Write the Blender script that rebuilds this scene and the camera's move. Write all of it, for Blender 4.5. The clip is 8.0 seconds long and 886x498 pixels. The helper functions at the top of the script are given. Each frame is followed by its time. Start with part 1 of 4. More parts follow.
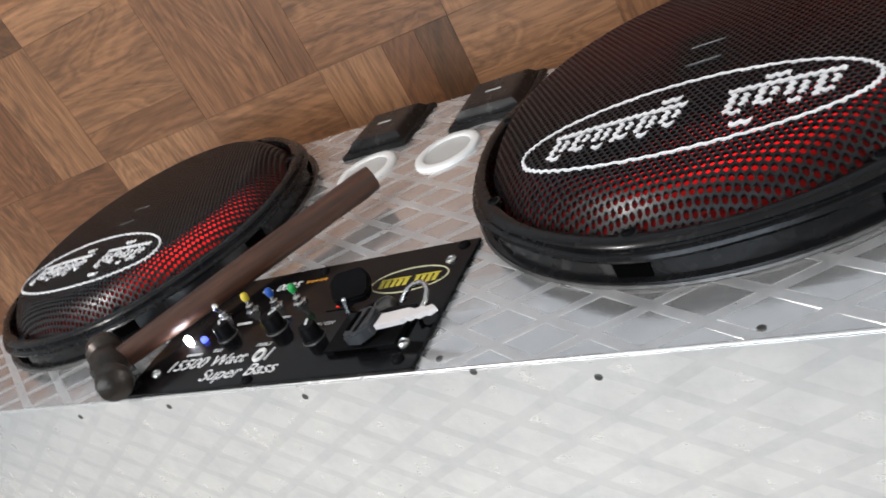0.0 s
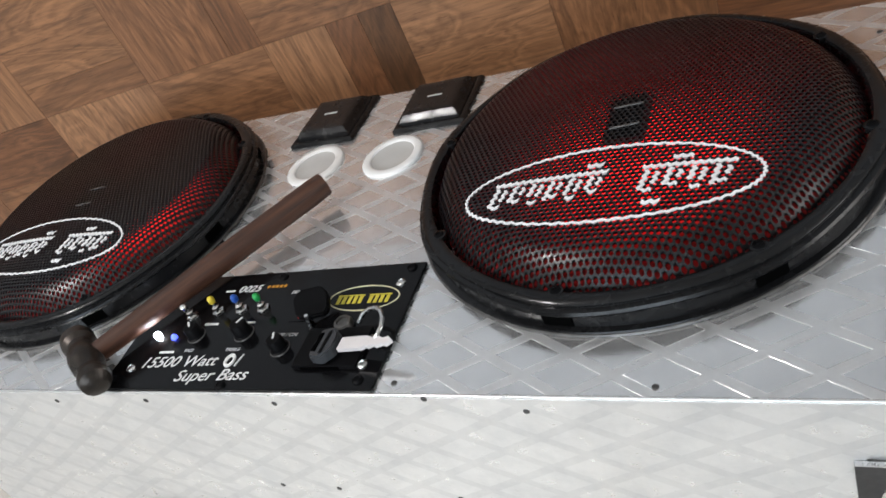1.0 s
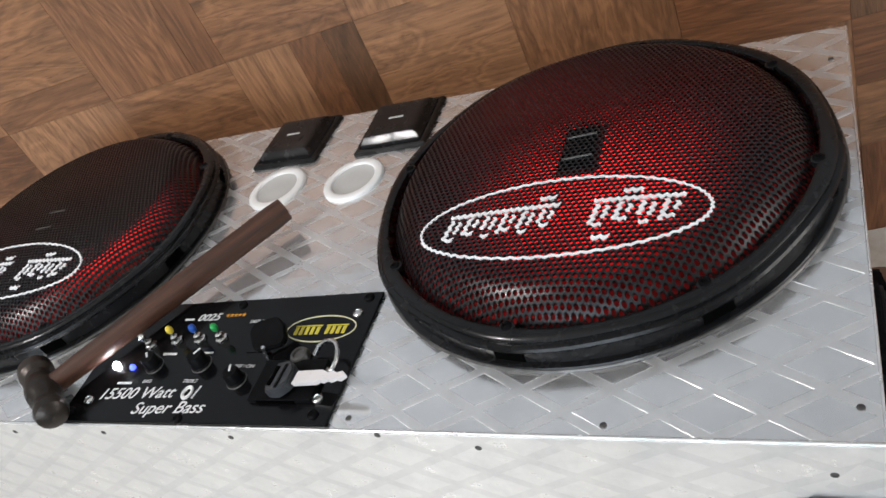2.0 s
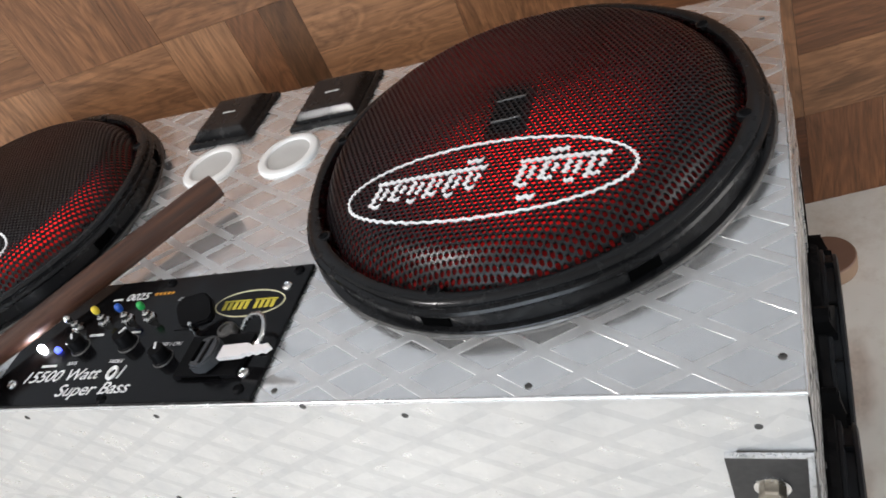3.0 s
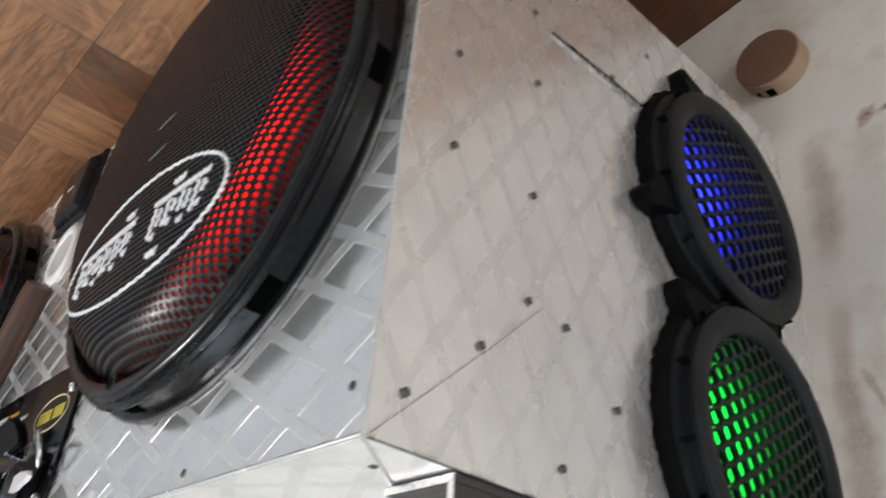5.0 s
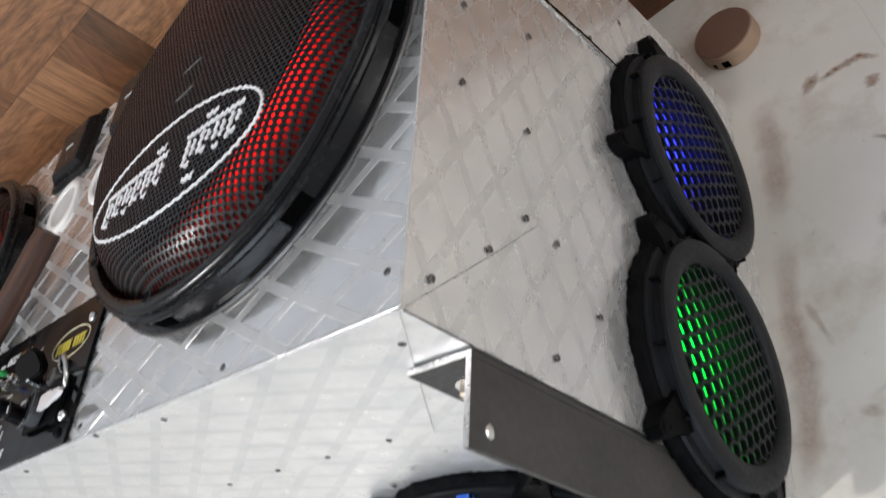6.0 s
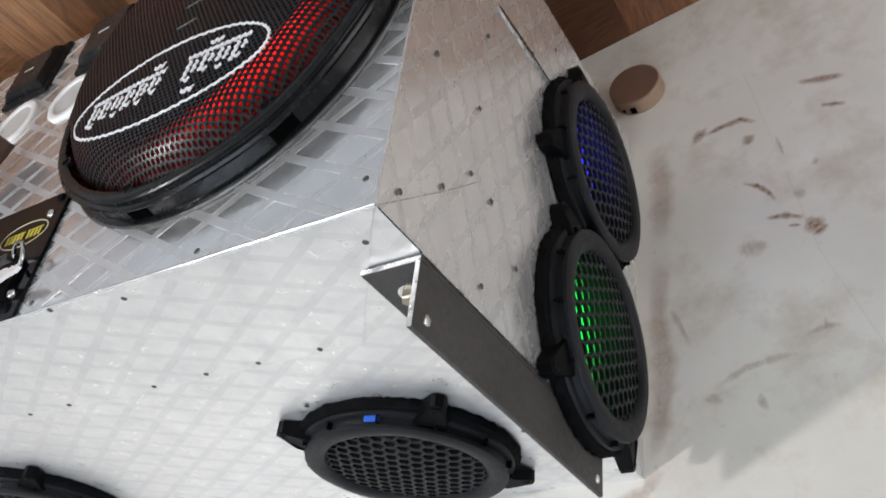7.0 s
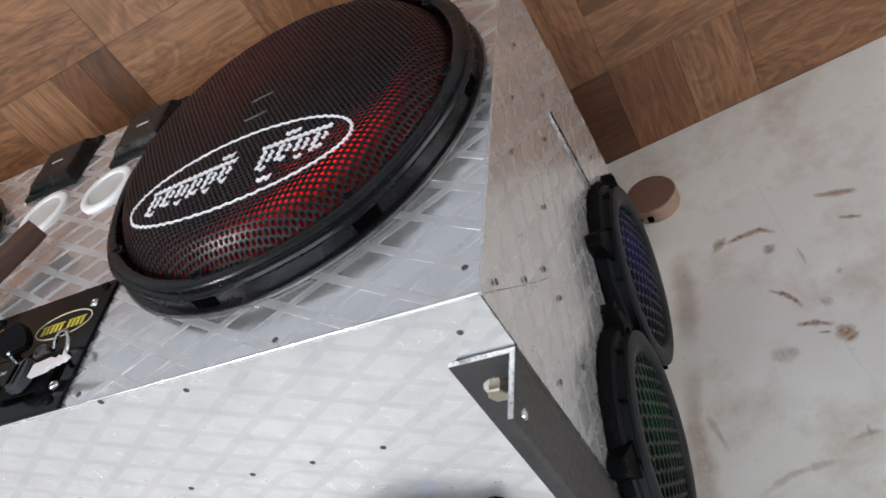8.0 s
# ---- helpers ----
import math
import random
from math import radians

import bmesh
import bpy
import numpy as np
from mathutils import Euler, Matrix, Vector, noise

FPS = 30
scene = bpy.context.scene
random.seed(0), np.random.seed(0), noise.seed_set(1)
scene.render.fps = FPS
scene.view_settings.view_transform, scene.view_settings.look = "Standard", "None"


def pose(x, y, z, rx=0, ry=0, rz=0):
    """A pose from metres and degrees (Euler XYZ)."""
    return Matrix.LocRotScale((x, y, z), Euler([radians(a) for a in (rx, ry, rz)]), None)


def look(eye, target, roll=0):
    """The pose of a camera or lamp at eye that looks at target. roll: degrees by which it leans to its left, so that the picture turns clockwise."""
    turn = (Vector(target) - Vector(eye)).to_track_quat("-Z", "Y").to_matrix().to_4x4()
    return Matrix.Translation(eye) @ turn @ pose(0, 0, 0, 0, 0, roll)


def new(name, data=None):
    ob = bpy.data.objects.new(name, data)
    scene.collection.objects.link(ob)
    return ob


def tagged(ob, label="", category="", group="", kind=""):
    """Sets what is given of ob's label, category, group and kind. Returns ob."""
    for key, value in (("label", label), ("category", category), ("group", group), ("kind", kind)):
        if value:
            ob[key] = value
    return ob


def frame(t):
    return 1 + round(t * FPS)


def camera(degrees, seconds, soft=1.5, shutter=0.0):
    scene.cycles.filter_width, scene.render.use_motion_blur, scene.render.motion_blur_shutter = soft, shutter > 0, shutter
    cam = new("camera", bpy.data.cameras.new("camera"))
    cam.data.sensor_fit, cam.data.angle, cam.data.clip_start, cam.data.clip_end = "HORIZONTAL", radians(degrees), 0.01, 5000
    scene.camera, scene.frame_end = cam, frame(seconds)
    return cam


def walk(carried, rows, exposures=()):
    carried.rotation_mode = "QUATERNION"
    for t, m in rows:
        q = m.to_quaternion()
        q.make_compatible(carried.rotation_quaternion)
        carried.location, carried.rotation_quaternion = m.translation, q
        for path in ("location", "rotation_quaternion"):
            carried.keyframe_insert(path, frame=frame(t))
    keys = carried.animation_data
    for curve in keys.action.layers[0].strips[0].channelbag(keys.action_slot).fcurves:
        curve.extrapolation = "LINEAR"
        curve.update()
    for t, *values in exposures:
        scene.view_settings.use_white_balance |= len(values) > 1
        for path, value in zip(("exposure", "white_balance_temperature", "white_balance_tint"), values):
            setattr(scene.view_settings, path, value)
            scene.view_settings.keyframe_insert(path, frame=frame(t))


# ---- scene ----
cam = camera(56.7, 8.0, soft=1.5, shutter=0.4)
PATH = [
    (0, (-0.058, -0.282, 0.703), (-1.135, 1.148, -0.189), -29.3),
    (0.5, (-0.042, -0.297, 0.745), (-1.016, 1.141, -0.248), -24.2),
    (1, (-0.026, -0.283, 0.825), (-0.959, 1.043, -0.347), -27.1),
    (1.5, (-0.012, -0.266, 0.834), (-0.935, 1.05, -0.357), -27.3),
    (1.7, (-0.01, -0.261, 0.839), (-0.92, 1.062, -0.353), -27.0),
    (2.8, (0.01, -0.258, 0.813), (-0.857, 1.08, -0.395), -27.6),
    (3, (0.014, -0.257, 0.803), (-0.824, 1.083, -0.423), -27.1),
    (3.5, (0.059, -0.244, 0.784), (-0.798, 1.087, -0.438), -28.5),
    (4, (0.127, -0.179, 0.759), (-1.008, 1.038, -0.351), -48.5),
    (4.5, (0.172, -0.135, 0.7), (-1.103, 0.927, -0.417), -58.1),
    (5, (0.246, -0.103, 0.632), (-1.034, 0.95, -0.487), -60.2),
    (5.2, (0.26, -0.099, 0.627), (-1.012, 0.961, -0.494), -61.2),
    (6.3, (0.244, -0.221, 0.697), (-0.882, 0.827, -0.581), -56.0),
    (6.5, (0.245, -0.251, 0.711), (-0.824, 0.819, -0.597), -51.1),
    (7, (0.243, -0.286, 0.722), (-0.694, 0.882, -0.604), -43.3),
    (7.5, (0.207, -0.291, 0.744), (-0.615, 1.026, -0.517), -38.3),
    (8, (0.164, -0.302, 0.753), (-0.601, 1.087, -0.465), -35.8),
]
walk(cam, [(t, look(eye, target, roll)) for t, eye, target, roll in PATH],
     [(0, -0.05, 6400, 11.5), (1, -0.10, 6400, 11), (3, 0.0, 6420, 12), (5, -0.02, 6450, 11), (6.3, -0.04, 6320, 12), (7, -0.10, 6280, 12), (8, -0.10, 6200, 13)])

TOP, TABLE = 0.45, 0.018          # height of the box's lid and of the table top
WALL_Y, WALL_SLOPE = 0.617, 0.195   # the wooden wall runs a little askew behind the box

# ---- light ----
world = bpy.data.worlds.new("world")
scene.world = world
world.use_nodes = True
wn = world.node_tree
sky = wn.nodes.new("ShaderNodeTexSky")
sky.sky_type, sky.sun_disc, sky.sun_elevation, sky.sun_rotation = "NISHITA", False, radians(40), radians(220)
wn.links.new(sky.outputs[0], wn.nodes["Background"].inputs[0])
wn.nodes["Background"].inputs[1].default_value = 0.12


def area_lamp(name, eye, target, sx, sy, watts, colour):
    data = bpy.data.lights.new(name, "AREA")
    data.shape, data.size, data.size_y, data.energy, data.color = "RECTANGLE", sx, sy, watts, colour
    ob = new(name, data)
    ob.matrix_world = look(eye, target)
    return ob


KEY = 20.0
area_lamp("ceiling_tube_light", (-1.22, -0.74, 1.72), (0, 0.1, 0.2), 0.10, 0.16, KEY, (1.0, 0.965, 0.935))
# cool fill from an assumed window, out of view behind the camera
area_lamp("window_light", (-0.3, -2.52, 1.05), (-0.3, 0, 0.5), 2.0, 1.1, 46.0, (0.80, 0.91, 1.0))
# added fill from the right, brightens the box side and the table
area_lamp("doorway_light", (2.44, 0.05, 0.72), (0.1, 0.2, 0.2), 1.0, 1.5, 28.0, (1.0, 0.965, 0.92))


# ---- materials ----
def shader(name, colour, rough=0.5, metal=0.0):
    m = bpy.data.materials.new(name)
    m.use_nodes = True
    b = m.node_tree.nodes["Principled BSDF"]
    b.inputs["Base Color"].default_value = (*colour, 1)
    b.inputs["Roughness"].default_value, b.inputs["Metallic"].default_value = rough, metal
    return m, m.node_tree, b


def node(t, kind, **values):
    n = t.nodes.new("ShaderNode" + kind)
    for key, value in values.items():
        n.inputs[key].default_value = value
    return n


def coords(t, scale=(1, 1, 1)):
    c, m = t.nodes.new("ShaderNodeTexCoord"), t.nodes.new("ShaderNodeMapping")
    m.inputs["Scale"].default_value = scale
    t.links.new(c.outputs["Object"], m.inputs["Vector"])
    return m.outputs["Vector"]


def noise_tex(t, vec, scale, detail=4.0, rough=0.55):
    n = node(t, "TexNoise", Scale=scale, Detail=detail, Roughness=rough)
    t.links.new(vec, n.inputs["Vector"])
    return n.outputs["Fac"]


def ramp(t, fac, *stops):
    r = t.nodes.new("ShaderNodeValToRGB")
    while len(r.color_ramp.elements) < len(stops):
        r.color_ramp.elements.new(0.5)
    for e, (at, c) in zip(r.color_ramp.elements, stops):
        e.position, e.color = at, (*c, 1) if len(c) == 3 else c
    t.links.new(fac, r.inputs[0])
    return r.outputs[0]


def mixed(t, fac, a, b, blend="MIX"):
    m = t.nodes.new("ShaderNodeMix")
    m.data_type, m.blend_type = "RGBA", blend
    for slot, v in ((0, fac), (6, a), (7, b)):
        if isinstance(v, (tuple, float, int)):
            m.inputs[slot].default_value = (*v, 1) if isinstance(v, tuple) else v
        else:
            t.links.new(v, m.inputs[slot])
    return m.outputs[2]


def relief(t, b, height, strength, distance):
    n = node(t, "Bump", Strength=strength, Distance=distance)
    t.links.new(height, n.inputs["Height"])
    t.links.new(n.outputs[0], b.inputs["Normal"])


def g(v):
    return (v, v, v)


def plain(name, colour, rough=0.5, metal=0.0, grain=400.0, bump=0.0003, vary=0.25, spec=0.5):
    """A surface with faint mottling of tone and gloss."""
    m, t, b = shader(name, colour, rough, metal)
    b.inputs["Specular IOR Level"].default_value = spec
    v = coords(t)
    coarse, fine = noise_tex(t, v, grain * 0.08), noise_tex(t, v, grain)
    dark = tuple(c * (1 - vary) for c in colour)
    light = tuple(min(1, c * (1 + vary * 0.6)) for c in colour)
    t.links.new(ramp(t, coarse, (0.3, dark), (0.7, light)), b.inputs["Base Color"])
    t.links.new(ramp(t, fine, (0.25, g(max(0.02, rough - 0.1))), (0.75, g(min(1, rough + 0.12)))), b.inputs["Roughness"])
    if bump:
        relief(t, b, fine, 0.35, bump)
    return m


def aluminium(name, tone, rough, metal=0.78):
    """Rolled sheet: faint cloudy tarnish, fine scratches and a slow waviness."""
    m, t, b = shader(name, g(tone), rough, metal)
    v = coords(t)
    streak = noise_tex(t, coords(t, (40, 420, 420)), 1.0, 5)
    patch, speck = noise_tex(t, v, 7, 4), noise_tex(t, v, 170, 3)
    base = ramp(t, patch, (0.3, (tone * 0.90, tone * 0.90, tone * 0.90)), (0.7, (tone, tone * 0.995, tone * 0.985)))
    haze = noise_tex(t, v, 30, 6, 0.7)
    rubbed = noise_tex(t, coords(t, (1, 0.45, 1)), 75, 5, 0.65)
    base = mixed(t, ramp(t, haze, (0.42, g(0)), (0.64, g(0.32))), base, (tone * 0.66, tone * 0.67, tone * 0.68))
    base = mixed(t, ramp(t, speck, (0.72, g(0)), (0.79, g(0.30))), base, (tone * 0.5, tone * 0.48, tone * 0.45))
    t.links.new(base, b.inputs["Base Color"])
    r = ramp(t, mixed(t, 0.5, mixed(t, 0.5, streak, haze), rubbed), (0.36, g(rough * 0.75)), (0.62, g(rough * 1.55)))
    t.links.new(r, b.inputs["Roughness"])
    relief(t, b, noise_tex(t, v, 11, 2), 0.12, 0.0016)
    return m


def parquet(name, depth=1.0):
    m, t, b = shader(name, (0.3, 0.16, 0.08), 0.42)
    info = t.nodes.new("ShaderNodeObjectInfo")
    shift = t.nodes.new("ShaderNodeVectorMath")
    shift.operation = "MULTIPLY_ADD"
    t.links.new(coords(t, (1.7, 22, 22)), shift.inputs[0])
    shift.inputs[1].default_value = (1, 1, 1)
    spread = t.nodes.new("ShaderNodeVectorMath")
    spread.operation = "SCALE"
    spread.inputs[0].default_value = (37, 91, 53)
    t.links.new(info.outputs["Random"], spread.inputs["Scale"])
    t.links.new(spread.outputs[0], shift.inputs[2])
    v = shift.outputs[0]
    wide = t.nodes.new("ShaderNodeVectorMath")
    wide.operation = "MULTIPLY"
    wide.inputs[1].default_value = (1.5, 0.40, 0.40)
    t.links.new(v, wide.inputs[0])
    warp = node(t, "TexNoise", Scale=1.1, Detail=4, Distortion=2.2)
    t.links.new(wide.outputs[0], warp.inputs["Vector"])
    cloud = noise_tex(t, wide.outputs[0], 0.6, 3)
    fibre = noise_tex(t, v, 7.5, 6, 0.7)
    pore = noise_tex(t, v, 22, 3, 0.6)
    tone = ramp(t, info.outputs["Random"], (0.0, (0.12, 0.046, 0.019)), (0.2, (0.21, 0.093, 0.042)), (0.5, (0.28, 0.137, 0.065)), (0.8, (0.33, 0.168, 0.083)), (1.0, (0.23, 0.097, 0.042)))
    rings = ramp(t, warp.outputs["Fac"], (0.30, g(0.45)), (0.38, g(1.05)), (0.43, g(0.62)), (0.48, g(1.1)), (0.52, g(0.66)), (0.57, g(1.2)), (0.62, g(0.7)), (0.70, g(1.0)))
    col = mixed(t, 0.8, tone, rings, "MULTIPLY")
    col = mixed(t, 0.55, col, ramp(t, cloud, (0.3, (0.62, 0.55, 0.5)), (0.7, (1.25, 1.2, 1.15))), "MULTIPLY")
    col = mixed(t, 0.75, col, ramp(t, fibre, (0.3, g(0.45)), (0.6, g(1.2))), "MULTIPLY")
    col = mixed(t, ramp(t, pore, (0.30, g(0.55)), (0.40, g(0))), col, (0.06, 0.028, 0.014))
    col = mixed(t, 1.0, col, g(depth), "MULTIPLY")
    t.links.new(col, b.inputs["Base Color"])
    t.links.new(ramp(t, fibre, (0.3, g(0.5)), (0.7, g(0.34))), b.inputs["Roughness"])
    relief(t, b, fibre, 0.2, 0.0006)
    return m


def laminate(name):
    m, t, b = shader(name, (0.74, 0.72, 0.67), 0.45)
    v = coords(t)
    cloud, stain, fleck, fine = noise_tex(t, v, 4, 5), noise_tex(t, v, 7.5, 7, 0.68), noise_tex(t, v, 70, 5, 0.7), noise_tex(t, v, 300, 3)
    col = ramp(t, cloud, (0.3, (0.64, 0.605, 0.545)), (0.65, (0.80, 0.772, 0.715)))
    col = mixed(t, ramp(t, stain, (0.50, g(0)), (0.68, g(0.55))), col, (0.43, 0.34, 0.25))
    col = mixed(t, ramp(t, fleck, (0.63, g(0)), (0.74, g(0.45))), col, (0.33, 0.23, 0.16))
    t.links.new(col, b.inputs["Base Color"])
    t.links.new(ramp(t, cloud, (0.3, g(0.55)), (0.7, g(0.36))), b.inputs["Roughness"])
    relief(t, b, fine, 0.2, 0.0004)
    return m


def smear_shade_paint(name):
    m, t, b = shader(name, (0.36, 0.185, 0.095), 0.7)
    n = noise_tex(t, coords(t), 260, 6, 0.75)
    fade = t.nodes.new("ShaderNodeAttribute")
    fade.attribute_name = "fade"
    mul = t.nodes.new("ShaderNodeMath")
    mul.operation = "MULTIPLY"
    t.links.new(ramp(t, n, (0.25, g(0.30)), (0.62, g(0.95))), mul.inputs[0])
    t.links.new(fade.outputs["Fac"], mul.inputs[1])
    t.links.new(mul.outputs[0], b.inputs["Alpha"])
    return m


def glow(name, colour, strength, centre, reach, low=0.0):
    """Emission painted as lamp light on a surface, brightest at centre, fading by reach."""
    m, t, b = shader(name, tuple(c * 0.3 for c in colour), 0.5)
    c = t.nodes.new("ShaderNodeTexCoord")
    d = t.nodes.new("ShaderNodeVectorMath")
    d.operation = "DISTANCE"
    d.inputs[1].default_value = centre
    t.links.new(c.outputs["Object"], d.inputs[0])
    k = node(t, "MapRange")
    k.inputs[1].default_value, k.inputs[2].default_value, k.inputs[3].default_value, k.inputs[4].default_value = 0.0, reach, strength, low
    k.interpolation_type = "SMOOTHSTEP"
    t.links.new(d.outputs["Value"], k.inputs[0])
    patch = ramp(t, noise_tex(t, c.outputs["Object"], 28, 3), (0.3, g(0.55)), (0.65, g(1.25)))
    mul = t.nodes.new("ShaderNodeMath")
    mul.operation = "MULTIPLY"
    t.links.new(k.outputs[0], mul.inputs[0])
    t.links.new(patch, mul.inputs[1])
    b.inputs["Emission Color"].default_value = (*colour, 1)
    t.links.new(mul.outputs[0], b.inputs["Emission Strength"])
    return m


def lamp_skin(name, colour, strength):
    m, t, b = shader(name, colour, 0.3)
    b.inputs["Emission Color"].default_value = (*colour, 1)
    b.inputs["Emission Strength"].default_value = strength
    return m


PLATE = aluminium("embossed_aluminium", 0.85, 0.15, 0.82)
BAND = aluminium("worn_aluminium_bands", 0.83, 0.32)
SIDE_PLATE = aluminium("handled_aluminium", 0.87, 0.19)
SIDE_BAND = aluminium("handled_aluminium_bands", 0.79, 0.26)
FRONT_PLATE = aluminium("rubbed_aluminium", 0.88, 0.29)
FRONT_BAND = aluminium("rubbed_aluminium_bands", 0.82, 0.34)
POLISHED = aluminium("polished_aluminium_edge", 0.9, 0.2)
PARQUET = parquet("parquet_wood", 0.86)
DARK_PARQUET = parquet("dark_heartwood", 0.42)
GAP = plain("dark_joint", (0.06, 0.035, 0.02), 0.8)
LAMINATE = laminate("dirty_white_laminate")
SMEAR_OR_SHADE = smear_shade_paint("brown_smear_and_shade")
PLASTER = plain("white_plaster", (0.72, 0.71, 0.68), 0.85, grain=60, bump=0.001, vary=0.06)
FLOORING = plain("grey_floor", (0.22, 0.21, 0.20), 0.6, grain=80)
BLACK = plain("black_plastic", (0.0045, 0.0045, 0.005), 0.42, grain=500, vary=0.4, bump=0.0001, spec=0.05)
DARK_GREY = plain("dark_grey_plastic", (0.013, 0.014, 0.016), 0.45, grain=300, vary=0.4, bump=0.0001, spec=0.12)
RIM_BLACK = plain("satin_black_plastic", (0.008, 0.008, 0.0085), 0.22, grain=120, vary=0.4, bump=0.00006, spec=0.24)
MESH_BLACK = plain("black_painted_mesh", (0.0042, 0.0042, 0.005), 0.34, grain=300, vary=0.5, bump=0.0001, spec=0.42)
RUBBER = plain("black_foam", (0.005, 0.005, 0.0055), 0.75, grain=350, bump=0.001, spec=0.04)
PANEL_BLACK = plain("black_acrylic", (0.004, 0.004, 0.0045), 0.14, grain=40, bump=0.00005, vary=0.4, spec=0.16)
HOLE = plain("black_hole", (0.002, 0.002, 0.002), 0.95, spec=0.0)
WHITE_PAINT = plain("white_paint", (0.80, 0.80, 0.80), 0.55, grain=500, vary=0.12)
WHITE_PLASTIC = plain("white_plastic", (0.80, 0.79, 0.77), 0.35, grain=200, vary=0.05)
GREY_PLASTIC = plain("grey_white_plastic", (0.50, 0.49, 0.47), 0.5, grain=200, vary=0.1)
STEEL = plain("dark_mill_steel", (0.055, 0.052, 0.050), 0.55, metal=0.35, grain=180, vary=0.35)
CUT_STEEL = plain("bright_cut_steel", (0.72, 0.71, 0.70), 0.3, metal=1.0, grain=500, vary=0.3, bump=0.001)
CHROME = plain("zinc_plated_steel", (0.75, 0.75, 0.74), 0.22, metal=1.0, grain=600, vary=0.15)
SCREW_GREY = plain("dull_grey_screw", (0.14, 0.135, 0.13), 0.45, metal=0.8, grain=900, vary=0.4)
HEAD_STEEL = plain("forged_hammer_steel", (0.05, 0.042, 0.036), 0.34, metal=0.7, grain=70, vary=0.7, bump=0.003)
HANDLE_WOOD, ht, hb = shader("dark_stained_handle_wood", (0.06, 0.026, 0.014), 0.42)
hv = noise_tex(ht, coords(ht, (9, 150, 150)), 1.0, 6, 0.65)
ht.links.new(ramp(ht, hv, (0.3, (0.020, 0.008, 0.004)), (0.5, (0.055, 0.021, 0.011)), (0.72, (0.110, 0.046, 0.024))), hb.inputs["Base Color"])
ht.links.new(ramp(ht, hv, (0.3, g(0.55)), (0.7, g(0.36))), hb.inputs["Roughness"])
relief(ht, hb, hv, 0.3, 0.0006)
KEY_GREY = plain("dark_grey_key_plastic", (0.035, 0.038, 0.042), 0.42, grain=500, bump=0.0001)
KEY_BLADE = plain("nickel_key_blade", (0.80, 0.76, 0.75), 0.35, metal=0.25, grain=300, vary=0.06, bump=0.0)
DISC_TOP = plain("brown_board", (0.19, 0.105, 0.072), 0.5, grain=90, vary=0.2)
DISC_SIDE = plain("raw_board_edge", (0.30, 0.20, 0.135), 0.8, grain=150, vary=0.3)
YELLOW = plain("yellow_cap", (0.62, 0.47, 0.03), 0.4, vary=0.1)
BLUE = plain("blue_cap", (0.012, 0.075, 0.36), 0.35, vary=0.1)
GREEN = plain("green_cap", (0.012, 0.30, 0.06), 0.35, vary=0.1)
ORANGE = plain("orange_print", (0.62, 0.27, 0.02), 0.5, vary=0.1)
PRINT = plain("white_print", (0.66, 0.66, 0.66), 0.5, vary=0.1)
GOLD = plain("gold_print", (0.60, 0.50, 0.05), 0.45, vary=0.15)
CREAM = plain("pale_gold_line", (0.68, 0.64, 0.42), 0.45, vary=0.1)
BLUE_TAPE = plain("blue_tape", (0.02, 0.12, 0.62), 0.4, vary=0.1)
# the cones emit; the fade puts their hidden lamps' light into the colour
RED_GLOW = glow("red_led_light", (1.0, 0.010, 0.010), 3.7, (-0.002, 0.008, 0.006), 0.122, 0.0)
DIM_RED_GLOW = glow("dim_red_led_light", (1.0, 0.010, 0.010), 2.2, (0.020, 0.010, 0.006), 0.105, 0.0)
BLUE_GLOW = glow("blue_led_light", (0.02, 0.03, 1.0), 7.5, (0.0, 0.028, 0), 0.062)
GREEN_GLOW = glow("green_led_light", (0.0, 1.0, 0.06), 2.8, (0.0, 0.028, 0), 0.062)
WHITE_LED = lamp_skin("white_led", (0.85, 0.93, 1.0), 160.0)
BLUE_LED = lamp_skin("blue_led", (0.08, 0.12, 1.0), 3.0)
RED_LED = lamp_skin("red_digit", (1.0, 0.03, 0.02), 0.7)


# ---- mesh helpers ----
def part(name, bm, material, parent=None, label="", smooth=None, m=None):
    me = bpy.data.meshes.new(name)
    bm.normal_update()
    bm.to_mesh(me)
    bm.free()
    me.materials.append(material)
    if smooth is not None:
        me.shade_smooth()
        me.set_sharp_from_angle(angle=radians(smooth))
    ob = new(name, me)
    ob.parent = parent
    if m is not None:
        ob.matrix_basis = m
    if label:
        tagged(ob, label)
    return ob


def thing(name, place, label, category, group="", kind=""):
    ob = new(name)
    ob.empty_display_size = 0.02
    ob.matrix_basis = place
    return tagged(ob, label, category, group, kind)


def put(bm, geo, m):
    bmesh.ops.transform(bm, matrix=m, verts=geo)


def slab(x0, x1, y0, y1, z0, z1, bevel=0.0, bm=None, m=None):
    bm = bm or bmesh.new()
    vs = bmesh.ops.create_cube(bm, size=1)["verts"]
    put(bm, vs, Matrix.Translation(((x0 + x1) / 2, (y0 + y1) / 2, (z0 + z1) / 2)) @ Matrix.Diagonal((x1 - x0, y1 - y0, z1 - z0, 1)))
    if m is not None:
        put(bm, vs, m)
    if bevel:
        bmesh.ops.bevel(bm, geom=list({e for v in vs for e in v.link_edges}), offset=bevel, segments=2, affect="EDGES", profile=0.6)
    return bm


